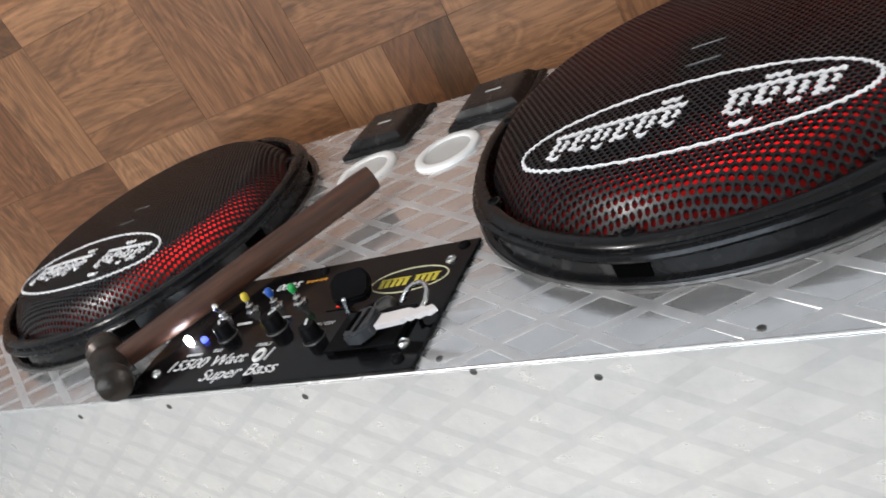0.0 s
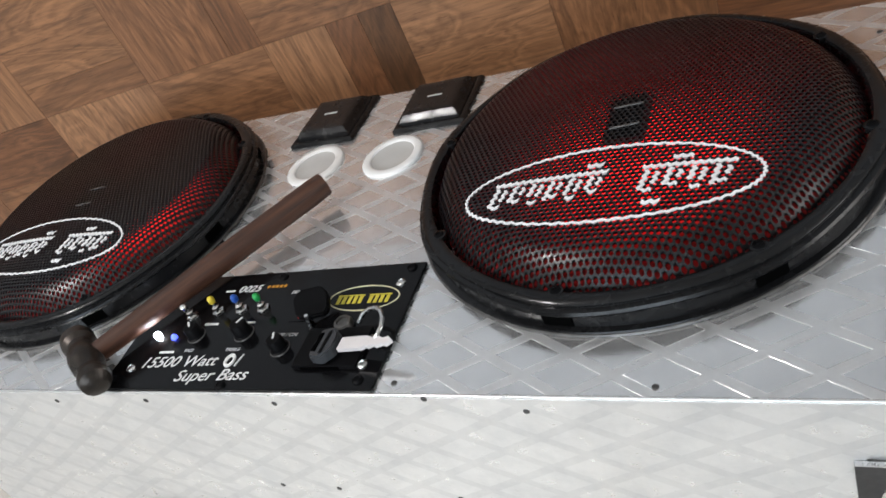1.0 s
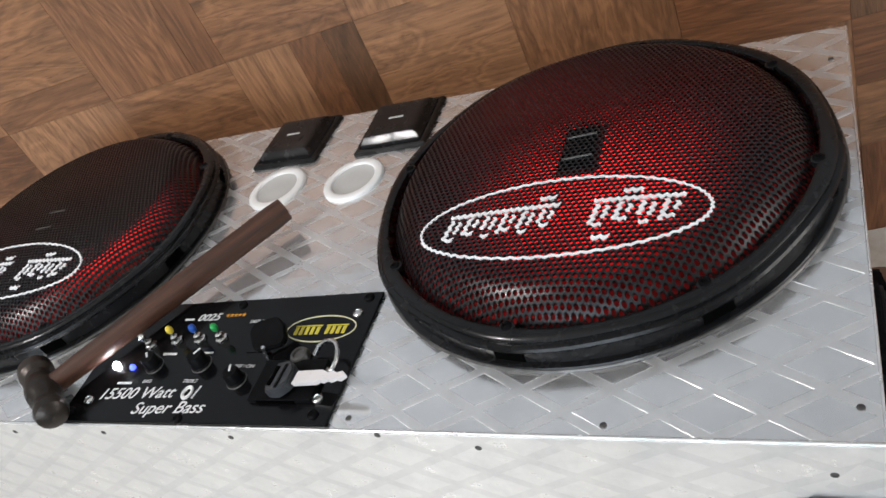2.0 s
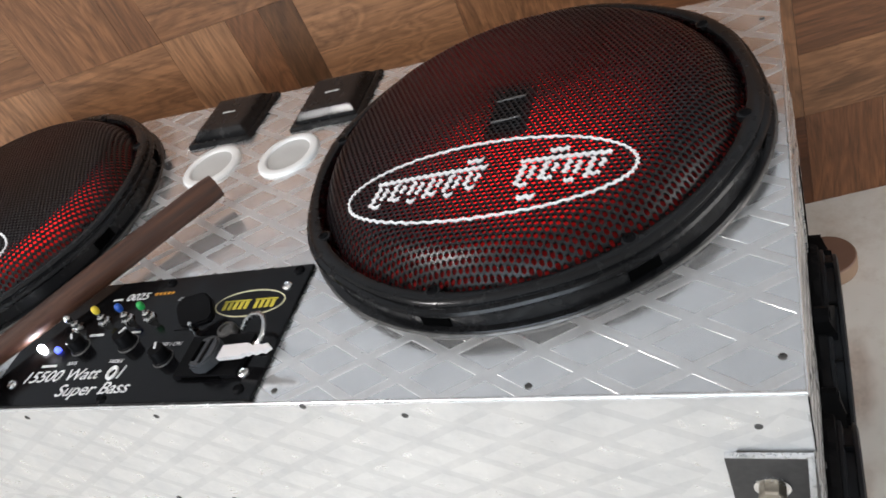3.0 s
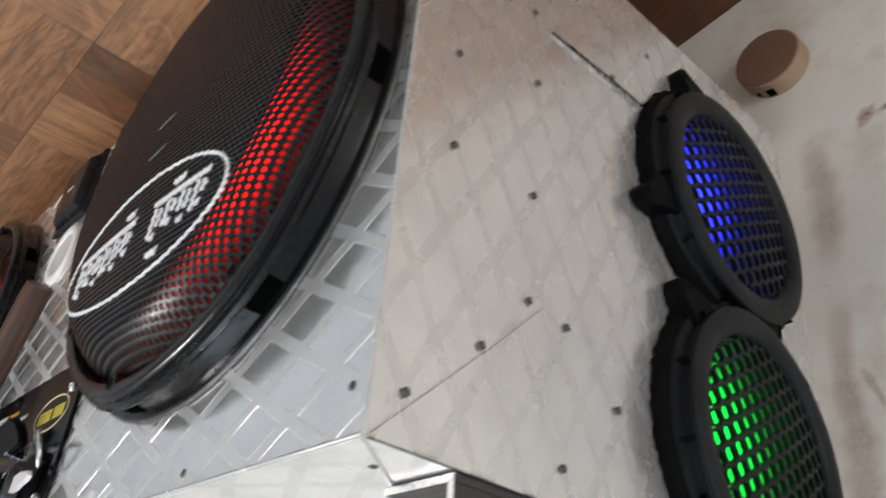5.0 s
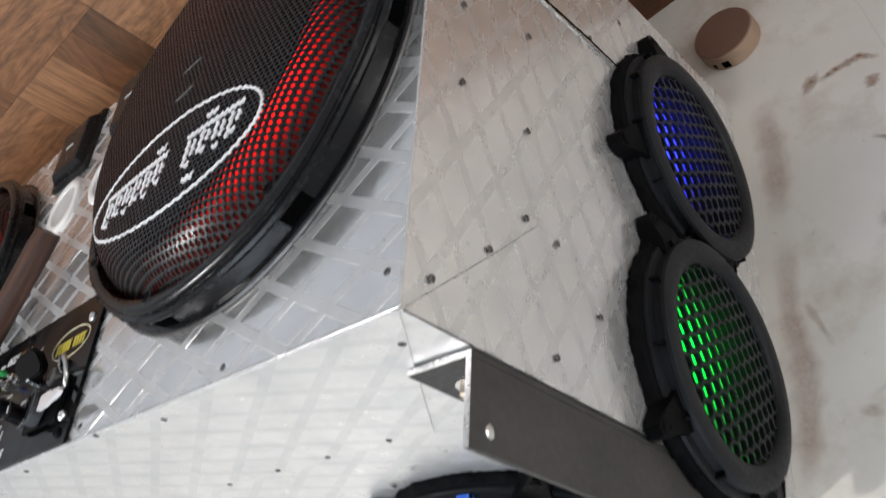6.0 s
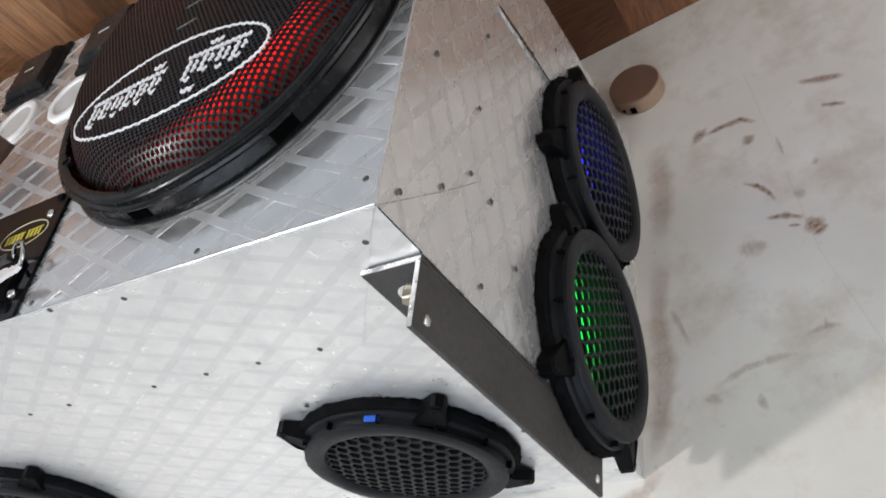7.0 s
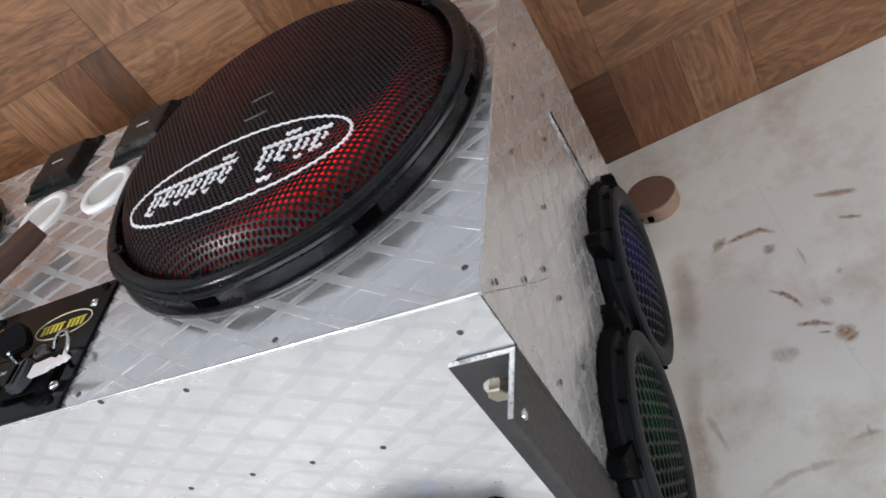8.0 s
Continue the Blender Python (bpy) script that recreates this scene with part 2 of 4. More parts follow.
def lathe(profile, n=96, bm=None, m=None, squash=1.0):
    """A turned form from (radius, height) pairs."""
    bm = bm or bmesh.new()
    rings, made = [], []
    for r, z in profile:
        if r < 1e-6:
            ring = [bm.verts.new((0, 0, z))]
        else:
            ring = [bm.verts.new((r * math.cos(2 * math.pi * k / n), squash * r * math.sin(2 * math.pi * k / n), z)) for k in range(n)]
        rings.append(ring)
        made += ring
    for a, b in zip(rings, rings[1:]):
        for k in range(n):
            quad = [a[k % len(a)], a[(k + 1) % len(a)], b[(k + 1) % len(b)], b[k % len(b)]]
            quad = list(dict.fromkeys(quad))
            if len(quad) > 2:
                bm.faces.new(quad)
    if m is not None:
        put(bm, made, m)
    bmesh.ops.recalc_face_normals(bm, faces=bm.faces)
    return bm


def tube(points, radius, n=10, bm=None, taper=None):
    """A round bar along a line of points."""
    bm = bm or bmesh.new()
    pts = [Vector(p) for p in points]
    rings = []
    for i, p in enumerate(pts):
        d = (pts[min(i + 1, len(pts) - 1)] - pts[max(i - 1, 0)]).normalized()
        a = d.orthogonal().normalized() if i == 0 else (rings_a - d * rings_a.dot(d)).normalized()
        rings_a = a
        c, r = d.cross(a), radius * (taper[i] if taper else 1)
        rings.append([bm.verts.new(p + r * (math.cos(2 * math.pi * k / n) * a + math.sin(2 * math.pi * k / n) * c)) for k in range(n)])
    for a, b in zip(rings, rings[1:]):
        for k in range(n):
            bm.faces.new((a[k], a[(k + 1) % n], b[(k + 1) % n], b[k]))
    bm.faces.new(rings[0][::-1])
    bm.faces.new(rings[-1])
    bmesh.ops.recalc_face_normals(bm, faces=bm.faces)
    return bm


def prism(outline, z0, z1, bm=None):
    bm = bm or bmesh.new()
    a, b = ([bm.verts.new((x, y, z)) for x, y in outline] for z in (z0, z1))
    bm.faces.new(a[::-1])
    bm.faces.new(b)
    for k in range(len(a)):
        bm.faces.new((a[k], a[(k + 1) % len(a)], b[(k + 1) % len(b)], b[k]))
    return bm


def lettering(name, text, x, y, z, size, material, parent, slant=0.0, turn=0.0, stretch=1.0, weight=0.0):
    c = bpy.data.curves.new(name, "FONT")
    c.body, c.size, c.shear, c.extrude, c.offset = text, size, slant, 0.0002, weight
    ob = new(name, c)
    bpy.context.view_layer.update()
    me = bpy.data.meshes.new_from_object(ob.evaluated_get(bpy.context.evaluated_depsgraph_get()))
    bpy.data.objects.remove(ob)
    me.materials.clear()
    me.materials.append(material)
    ob = new(name, me)
    ob.parent = parent
    ob.matrix_basis = pose(x, y, z, 0, 0, turn) @ Matrix.Diagonal((stretch, 1, 1, 1))
    return ob


# ---- the setting ----
ASKEW = math.degrees(math.atan(WALL_SLOPE))
WALL = pose(0, WALL_Y, 0, 0, 0, ASKEW)

ob = part("table_top", slab(-1.9, 1.5, -1.05, 0.0, -0.03, 0.0, 0.002), LAMINATE)
ob.matrix_basis = WALL @ pose(0, -0.003, TABLE)
tagged(ob, "dirty white laminate table top with brown smears against the wooden wall", "table top", kind="structure")
ob = part("floor", slab(-2.6, 2.6, -2.7, 1.4, -0.85, -0.80), FLOORING)
tagged(ob, "plain grey floor of the room", "floor", kind="structure")
ob = part("ceiling", slab(-2.6, 2.6, -2.7, 1.4, 1.86, 1.92), PLASTER)
tagged(ob, "plain white plaster ceiling", "ceiling", kind="structure")
ob = part("wall_left", slab(-2.6, -2.5, -2.7, 1.4, -0.8, 1.86), PLASTER)
tagged(ob, "plain white plastered side wall", "wall", kind="structure")
# unseen wall; its gap is made up to let the side fill in
bm = slab(2.5, 2.6, -2.7, -0.45, -0.8, 1.86)
slab(2.5, 2.6, 0.55, 1.4, -0.8, 1.86, bm=bm)
slab(2.5, 2.6, -0.45, 0.55, 1.5, 1.86, bm=bm)
tagged(part("wall_right", bm, PLASTER), "unseen white side wall with an opening added for the fill lamp", "wall", kind="structure")
# unseen wall, opened where the window fill is assumed
bm = slab(-2.5, -1.4, -2.7, -2.6, -0.8, 1.86)
slab(0.8, 2.5, -2.7, -2.6, -0.8, 1.86, bm=bm)
slab(-1.4, 0.8, -2.7, -2.6, -0.8, 0.45, bm=bm)
slab(-1.4, 0.8, -2.7, -2.6, 1.65, 1.86, bm=bm)
tagged(part("wall_front", bm, PLASTER), "unseen white plastered wall with a wide opening for the window fill", "wall", kind="structure")
# unseen upper wall, its blue grey picked for the reflections in the lid
BLUE_WALL = plain("blue_grey_plaster", (0.335, 0.352, 0.375), 0.85, grain=60, bump=0.001, vary=0.06)
ob = part("wall_back", slab(-2.7, 2.7, 0.004, 0.10, 0.7585, 1.86), BLUE_WALL)
ob.matrix_basis = WALL
tagged(ob, "unseen upper wall above the wooden covering, blue grey to tint the lid's reflections", "wall", kind="structure")

# ---- dried smears and painted foot shade on the table ----
random.seed(4)


def smear(points, width, depth):
    """Thin stain or painted shade along a line, fading out to rims and ends."""
    bm = bmesh.new()
    rows, fade = [], []
    pts = [Vector((x, y, TABLE + 0.0004)) for x, y in points]
    fine = []
    for a, b in zip(pts, pts[1:]):
        fine += [a.lerp(b, k / 6) for k in range(6)]
    fine.append(pts[-1])
    for i, p in enumerate(fine):
        d = (fine[min(i + 1, len(fine) - 1)] - fine[max(i - 1, 0)]).normalized()
        w = width * (0.6 + 0.4 * math.sin(math.pi * (i + 0.5) / len(fine))) * random.uniform(0.7, 1.3)
        s = Vector((-d.y, d.x, 0)) * w * 0.8
        rows.append([bm.verts.new(p + k * s) for k in (1, 0.3, -0.3, -1)])
        end = min(1.0, 5.0 * min(i, len(fine) - 1 - i) / len(fine))
        strong = depth * random.uniform(0.7, 1.0) * end
        fade += [0, strong, strong * 0.9, 0]
    for a, b in zip(rows, rows[1:]):
        for k in range(3):
            bm.faces.new((a[k], a[k + 1], b[k + 1], b[k]))
    ob = part("smear", bm, SMEAR_OR_SHADE)
    ob.data.attributes.new("fade", "FLOAT", "POINT").data.foreach_set("value", fade)
    tagged(ob, "thin brown mark on the white table top, dried smear or painted shade", "smear", "smears on the table", "stuff")


# dark dried streaks, then the fainter ones
for line, width in ((((0.076, 0.402), (0.088, 0.392)), 0.016), (((0.088, 0.394), (0.107, 0.400), (0.130, 0.403), (0.147, 0.392)), 0.006),
                    (((0.136, 0.378), (0.132, 0.362)), 0.010), (((0.120, 0.312), (0.136, 0.303), (0.145, 0.292), (0.152, 0.277)), 0.005),
                    (((0.138, 0.258), (0.156, 0.257), (0.176, 0.249)), 0.006), (((0.177, 0.248), (0.184, 0.234), (0.190, 0.225)), 0.013),
                    (((0.165, 0.244), (0.164, 0.240)), 0.008), (((0.193, 0.433), (0.219, 0.427), (0.242, 0.423)), 0.007),
                    (((0.210, 0.390), (0.237, 0.382)), 0.005),):
    smear(line, width, 0.85)
for line, width in ((((0.106, 0.228), (0.123, 0.225), (0.139, 0.228)), 0.014), (((0.169, 0.277), (0.181, 0.282)), 0.012),
                    (((0.192, 0.317), (0.198, 0.314)), 0.008), (((0.071, 0.079), (0.101, 0.095), (0.126, 0.100), (0.146, 0.102)), 0.006),
                    (((0.173, 0.125), (0.178, 0.125)), 0.012), (((0.155, 0.118), (0.175, 0.124), (0.188, 0.123)), 0.005),
                    (((0.071, 0.075), (0.068, 0.063)), 0.012), (((0.107, 0.058), (0.116, 0.060)), 0.012),
                    (((0.036, 0.173), (0.040, 0.162), (0.053, 0.127)), 0.006), (((0.162, 0.365), (0.167, 0.333)), 0.003),
                    (((0.018, 0.008), (-0.001, -0.013), (-0.030, -0.021)), 0.010), (((0.284, 0.292), (0.313, 0.282)), 0.008)):
    smear(line, width, 0.38)

# dirt plus painted contact shadow along the foot of the side speakers
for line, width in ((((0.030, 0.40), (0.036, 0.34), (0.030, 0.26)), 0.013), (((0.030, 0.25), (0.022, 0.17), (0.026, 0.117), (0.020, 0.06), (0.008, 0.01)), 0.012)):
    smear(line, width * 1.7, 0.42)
# faint crease across the table top, drawn as a thin brown mark
smear(((0.135, 0.50), (0.144, 0.454), (0.182, 0.208), (0.216, 0.102), (0.25, 0.0)), 0.0009, 0.16)

# ---- the box ----
BOX_W, DEEP, DEEP_LOW = 0.923, 0.398, 0.418
box = thing("speaker_box", pose(0, 0, 0), "speaker box clad in embossed aluminium sheet on the table", "speaker box")
bm = bmesh.new()
side = [(0.003, TABLE), (0.003, TOP - 0.002), (DEEP - 0.003, TOP - 0.002), (DEEP_LOW - 0.003, TABLE)]
a, b = ([bm.verts.new((x, y, z)) for y, z in side] for x in (-BOX_W + 0.003, -0.003))
bm.faces.new(a)
bm.faces.new(b[::-1])
for k in range(4):
    bm.faces.new((a[k], b[k], b[(k + 1) % 4], a[(k + 1) % 4]))
bmesh.ops.recalc_face_normals(bm, faces=bm.faces)
part("body", bm, GAP, box, "board carcass under the sheet metal")

LONG, SHORT = 0.058, 0.0335      # one embossed diamond
rng = random.Random(11)


def embossed(name, outline, place, parent, shift=(0.0, 0.0), label="", deep=0.0, sheet=PLATE, band=BAND):
    """A sheet with raised diamond bands, cut to a convex outline (counter-clockwise) in its own plane."""
    bm = bmesh.new()
    xs, ys = [p[0] for p in outline], [p[1] for p in outline]
    i0, i1 = math.floor((min(xs) - shift[0]) / LONG) - 1, math.ceil((max(xs) - shift[0]) / LONG) + 1
    j0, j1 = math.floor((min(ys) - shift[1]) / SHORT * 2) - 1, math.ceil((max(ys) - shift[1]) / SHORT * 2) + 1
    corners = ((LONG / 2, 0), (0, SHORT / 2), (-LONG / 2, 0), (0, -SHORT / 2))
    for j in range(j0, j1 + 1):
        for i in range(i0, i1 + 1):
            cx, cy = shift[0] + (i + 0.5 * (j % 2)) * LONG, shift[1] + j * SHORT / 2
            rings = []
            tx, ty, dome = rng.gauss(0, 0.006), rng.gauss(0, 0.006), rng.uniform(-0.00005, 0.00016)
            for size, z in ((1.0, 0.0), (0.795, 0.0), (0.765, -deep)):
                rings.append([bm.verts.new((cx + size * x, cy + size * y, z + (tx * x + ty * y if z else 0))) for x, y in corners])
            for p, q in zip(rings, rings[1:]):
                for k in range(4):
                    bm.faces.new((p[k], p[(k + 1) % 4], q[(k + 1) % 4], q[k])).material_index = 1
            mid = bm.verts.new((cx, cy, -deep + dome))
            for k in range(4):
                bm.faces.new((rings[2][k], rings[2][(k + 1) % 4], mid))
    bmesh.ops.remove_doubles(bm, verts=bm.verts, dist=1e-5)
    for k in range(len(outline)):
        (x0, y0), (x1, y1) = outline[k], outline[(k + 1) % len(outline)]
        bmesh.ops.bisect_plane(bm, geom=bm.verts[:] + bm.edges[:] + bm.faces[:], plane_co=(x0, y0, 0), plane_no=(y1 - y0, x0 - x1, 0), clear_outer=True)
    rim = [e for e in bm.edges if e.is_boundary]
    down = bmesh.ops.extrude_edge_only(bm, edges=rim)["geom"]
    for v in down:
        if isinstance(v, bmesh.types.BMVert):
            v.co.z = -0.0011
    bmesh.ops.recalc_face_normals(bm, faces=bm.faces)
    ob = part(name, bm, sheet, parent, label, m=place)
    ob.data.materials.append(band)
    return ob


FRONT = Matrix(((1, 0, 0, 0), (0, 0, -1, 0), (0, 1, 0, 0), (0, 0, 0, 1)))      # sheet x, y -> world x, z, facing -y
SIDE = Matrix(((0, 0, 1, 0), (1, 0, 0, 0), (0, 1, 0, 0), (0, 0, 0, 1)))        # sheet x, y -> world y, z, facing +x
SIDE_UP = Matrix(((0, 0, 1, 0), (0, -1, 0, 0), (1, 0, 0, 0), (0, 0, 0, 1)))     # sheet x, y -> world z, -y, facing +x
embossed("top_plate", [(-BOX_W, 0), (0, 0), (0, DEEP), (-BOX_W, DEEP)], pose(0, 0, TOP), box, (-0.025, 0.0505), "bright embossed aluminium lid", 0.00008)
embossed("front_plate", [(-BOX_W, TABLE), (0, TABLE), (0, TOP - 0.002), (-BOX_W, TOP - 0.002)], FRONT, box, (0.01, 0.004), sheet=FRONT_PLATE, band=FRONT_BAND)
embossed("front_flap", [(-BOX_W + 0.08, 0.322), (-0.100, 0.322), (-0.001, TOP - 0.001), (-BOX_W + 0.001, TOP - 0.001)], Matrix.Translation((0, -0.0012, 0)) @ FRONT, box, (-0.138, 0.342), "bent aluminium flap with mitred corners", sheet=FRONT_PLATE, band=FRONT_BAND)
embossed("side_plate", [(0, TABLE), (DEEP_LOW, TABLE), (DEEP, TOP - 0.002), (0, TOP - 0.002)], SIDE, box, (0.2563, 0.316), sheet=SIDE_PLATE, band=SIDE_BAND)
embossed("side_flap", [(0.348, -0.096), (TOP - 0.001, -0.001), (TOP - 0.001, -DEEP + 0.004), (0.348, -0.305)], Matrix.Translation((0.0012, 0, 0)) @ SIDE_UP, box, (0.414, -0.1155), "bent aluminium flap with mitred corners", sheet=SIDE_PLATE, band=SIDE_BAND)
embossed("back_flap", [(0.304, TABLE + 0.002), (DEEP_LOW - 0.002, TABLE + 0.002), (0.404, 0.342), (0.300, 0.342)], Matrix.Translation((0.0012, 0, 0)) @ SIDE, box, (0.2563, 0.316), sheet=SIDE_PLATE, band=SIDE_BAND)
END = Matrix(((0, 0, -1, -BOX_W), (-1, 0, 0, 0), (0, 1, 0, 0), (0, 0, 0, 1)))
embossed("end_plate", [(-DEEP_LOW, TABLE), (0, TABLE), (0, TOP - 0.002), (-DEEP, TOP - 0.002)], END, box)
LEAN = math.atan2(DEEP_LOW - DEEP, TOP - TABLE)
BACK = Matrix(((-1, 0, 0, 0), (0, -math.sin(LEAN), math.cos(LEAN), DEEP_LOW), (0, math.cos(LEAN), math.sin(LEAN), TABLE), (0, 0, 0, 1)))
TALL = (TOP - TABLE) / math.cos(LEAN) - 0.003
embossed("back_plate", [(0, 0), (BOX_W, 0), (BOX_W, TALL), (0, TALL)], BACK, box)
part("edge_trim", tube([(-BOX_W, 0.0002, TOP - 0.0006), (-0.3, 0.0003, TOP - 0.0004), (0.0, 0.0002, TOP - 0.0006)], 0.0013, 8), POLISHED, box, "bright rounded fold along the lid", 60)
part("edge_trim", tube([(0.0002, 0.0, TOP - 0.0006), (0.0002, DEEP, TOP - 0.0006)], 0.0010, 8), POLISHED, box, "", 60)


def screw_mesh(r):
    bm = lathe([(r, 0), (r * 0.95, r * 0.18), (r * 0.55, r * 0.32), (r * 0.5, r * 0.12), (0, r * 0.10)], 12)
    me = bpy.data.meshes.new("screw")
    bm.to_mesh(me)
    bm.free()
    me.materials.append(SCREW_GREY)
    return me


SCREW = screw_mesh(0.0023)
BLACK_SCREW = screw_mesh(0.0040)
BLACK_SCREW.materials.clear()
BLACK_SCREW.materials.append(BLACK)


def screw(parent, m, mesh=SCREW):
    ob = new("screw", mesh)
    ob.parent, ob.matrix_basis = parent, m


for x, y in ((-0.143, 0.008), (-0.010, 0.022), (-0.012, 0.19), (-0.012, 0.352), (-0.318, 0.010), (-0.62, 0.012), (-0.30, 0.37)):
    screw(box, pose(x, y, TOP))
for x, z in ((-0.025, 0.423), (-0.224, 0.437), (-0.292, 0.448), (-0.42, 0.440), (-0.55, 0.441), (-0.66, 0.438), (-0.481, 0.327), (-0.423, 0.328), (-0.313, 0.327), (-0.251, 0.328), (-0.196, 0.327), (-0.135, 0.327), (-0.208, 0.252), (-0.056, 0.150)):
    screw(box, Matrix.Translation((x, -0.0012, z)) @ FRONT.to_3x3().to_4x4())
for y, z in ((0.023, 0.431), (0.060, 0.389), (0.097, 0.357), (0.164, 0.355), (0.249, 0.353), (0.307, 0.357), (0.162, 0.416), (0.225, 0.418), (0.30, 0.418), (0.094, 0.327), (0.018, 0.330), (0.062, 0.284), (0.303, 0.319), (0.309, 0.276), (0.364, 0.229)):
    screw(box, Matrix.Translation((0.0012, y, z)) @ SIDE.to_3x3().to_4x4())


def seam(points, width=0.0005):
    part("seam_gap", tube(points, width, 6), HOLE, box, "dark open seam between two sheets")


seam([(0.0018, 0.001, TOP - 0.003), (0.0018, 0.0605, 0.3838), (0.0018, 0.0965, 0.3475)], 0.00012)
seam([(0.0004, -0.0006, TOP - 0.003), (0.0004, -0.0006, 0.3995)], 0.0004)
seam([(0.0024, 0.3000, 0.342), (0.0024, 0.3035, 0.290), (0.0024, 0.3060, 0.200)], 0.0007)


# ---- speakers ----
def perforated(radius, height, pitch, hole, thick):
    """A domed sheet full of round holes: height(r) gives its shape."""
    verts, faces, seen = [], [], {}

    def vert(x, y, drop=0.0):
        key = (round(x, 5), round(y, 5), drop)
        if key not in seen:
            seen[key] = len(verts)
            verts.append((x, y, height(math.hypot(x, y)) - drop))
        return seen[key]

    n = int(radius / pitch) + 2
    big = pitch / math.sqrt(3)
    for j in range(-n * 2, n * 2):
        for i in range(-n * 2, n * 2):
            cx, cy = (i + 0.5 * (j % 2)) * pitch, j * pitch * math.sqrt(3) / 2
            if math.hypot(cx, cy) > radius:
                continue
            rim = [(cx + big * math.cos(math.radians(30 + 60 * k)), cy + big * math.sin(math.radians(30 + 60 * k))) for k in range(6)]
            cut = [(cx + hole * math.cos(math.radians(30 + 60 * k)), cy + hole * math.sin(math.radians(30 + 60 * k))) for k in range(6)]
            o, c, d = [vert(*p) for p in rim], [vert(*p) for p in cut], [vert(*p, thick) for p in cut]
            for k in range(6):
                q = (k + 1) % 6
                faces.append((o[k], o[q], c[q], c[k]))
                faces.append((c[k], c[q], d[q], d[k]))
    me = bpy.data.meshes.new("grille")
    me.from_pydata(verts, [], faces)
    me.update()
    return me


def woofer_height(r):
    """A flat dome with a steep skirt towards the rim."""
    t = max(0.0, r - 0.129) / 0.029
    return 0.0500 - 0.0062 * (r / 0.13) ** 2 - 0.0230 * min(t, 1.1) ** 2


WOOFER_MESH = perforated(0.1580, woofer_height, 0.0044, 0.00180, 0.0017)
WOOFER_MESH.materials.append(MESH_BLACK)
WOOFER_MESH.shade_smooth()
WOOFER_MESH.set_sharp_from_angle(angle=radians(35))


def woofer(place, turn, light):
    ob = thing("woofer", place, "large round black woofer under a domed perforated grille, lit red", "speaker", "woofers on the lid")
    bm = lathe([(0.1735, 0.0), (0.1742, 0.0015), (0.1730, 0.0036), (0.1692, 0.0046), (0.1686, 0.0150), (0.1712, 0.0160), (0.1722, 0.0182), (0.1712, 0.0202), (0.1680, 0.0210), (0.1678, 0.0222),
                (0.1684, 0.0236), (0.1672, 0.0252), (0.1645, 0.0262), (0.1610, 0.0262), (0.1590, 0.0254), (0.1580, 0.0225), (0.1568, 0.0150)], 128)
    for v in bm.verts:
        v.co.xy *= 1.012
        # the upper rim widens to eight blunt corners where the screws sit
        if v.co.z > 0.0155 and v.co.xy.length > 0.163:
            v.co.xy *= 1 + 0.0075 * math.cos(8 * (math.atan2(v.co.x, -v.co.y) - radians(turn)))
    part("rim", bm, RIM_BLACK, ob, "ridged satin black plastic rim", 40)
    part("foot_ring", lathe([(0.1762, 0.0), (0.1772, 0.0010), (0.1764, 0.0024), (0.1740, 0.0030)], 128), SCREW_GREY, ob, "thin dull grey steel flange", 40)
    for k in range(8):
        turned = Matrix.Rotation(radians(turn + 45 * k), 4, "Z")
        part("slot", slab(-0.0105, 0.0105, -0.0012, 0.0008, 0.0050, 0.0142), HOLE, ob, m=turned @ pose(0, -0.1706, 0))
        part("screw_boss", lathe([(0.0056, 0.0225), (0.0054, 0.0262), (0.0046, 0.0265), (0, 0.0265)], 16), RIM_BLACK, ob, smooth=40, m=turned @ pose(0, -0.1612, 0))
        screw(ob, turned @ pose(0, -0.1612, 0.0263), BLACK_SCREW)
    me = WOOFER_MESH
    grille = new("grille", me)
    grille.parent = ob
    tagged(grille, "black perforated metal grille")
    part("cone", lathe([(0.157, 0.0125), (0.135, 0.0115), (0.10, 0.0065), (0.05, 0.0030), (0.0, 0.0045)], 64), light, ob, "speaker cone that glows red itself in place of hidden lamps", 60)
    part("badge", slab(-0.015, 0.015, -0.027, 0.027, 0.0440, 0.0462, 0.001), HOLE, ob, "black rectangular badge behind the grille", m=pose(0.004, -0.009, 0))
    for dy in (-0.013, 0.012):
        part("tie", slab(-0.011, 0.011, -0.0009, 0.0009, 0.0492, 0.0506, 0.0004), SCREW_GREY, ob, m=pose(0.004, -0.009 + dy, 0, 0, 0, 6))
    # painted oval and the bars that stand for the writing in it
    ox, oy, rx, ry = -0.0025, -0.0815, 0.1020, 0.0360
    bm = bmesh.new()
    n, rows = 132, []
    for k in range(n):
        a = 2 * math.pi * k / n
        cx, cy = math.cos(a), math.sin(a)
        out = Vector((cx / rx, cy / ry)).normalized()
        w0, w1 = (0.0014, 0.0002) if k % 2 else (0.0002, 0.0014)
        w0, w1 = w0 * rng.uniform(0.8, 1.2), w1 * rng.uniform(0.8, 1.2)
        row = []
        for d, up in ((w0, -0.0006), (w0, 0.0007), (-w1, 0.0007), (-w1, -0.0006)):
            x, y = ox + rx * cx + d * out.x, oy + ry * cy + d * out.y
            row.append(bm.verts.new((x, y, woofer_height(math.hypot(x, y)) + up)))
        rows.append(row)
    for k in range(n):
        p, q = rows[k], rows[(k + 1) % n]
        for i in range(3):
            bm.faces.new((p[i], p[i + 1], q[i + 1], q[i]))
    bmesh.ops.recalc_face_normals(bm, faces=bm.faces)
    part("oval_line", bm, WHITE_PAINT, ob, "uneven white painted oval line")

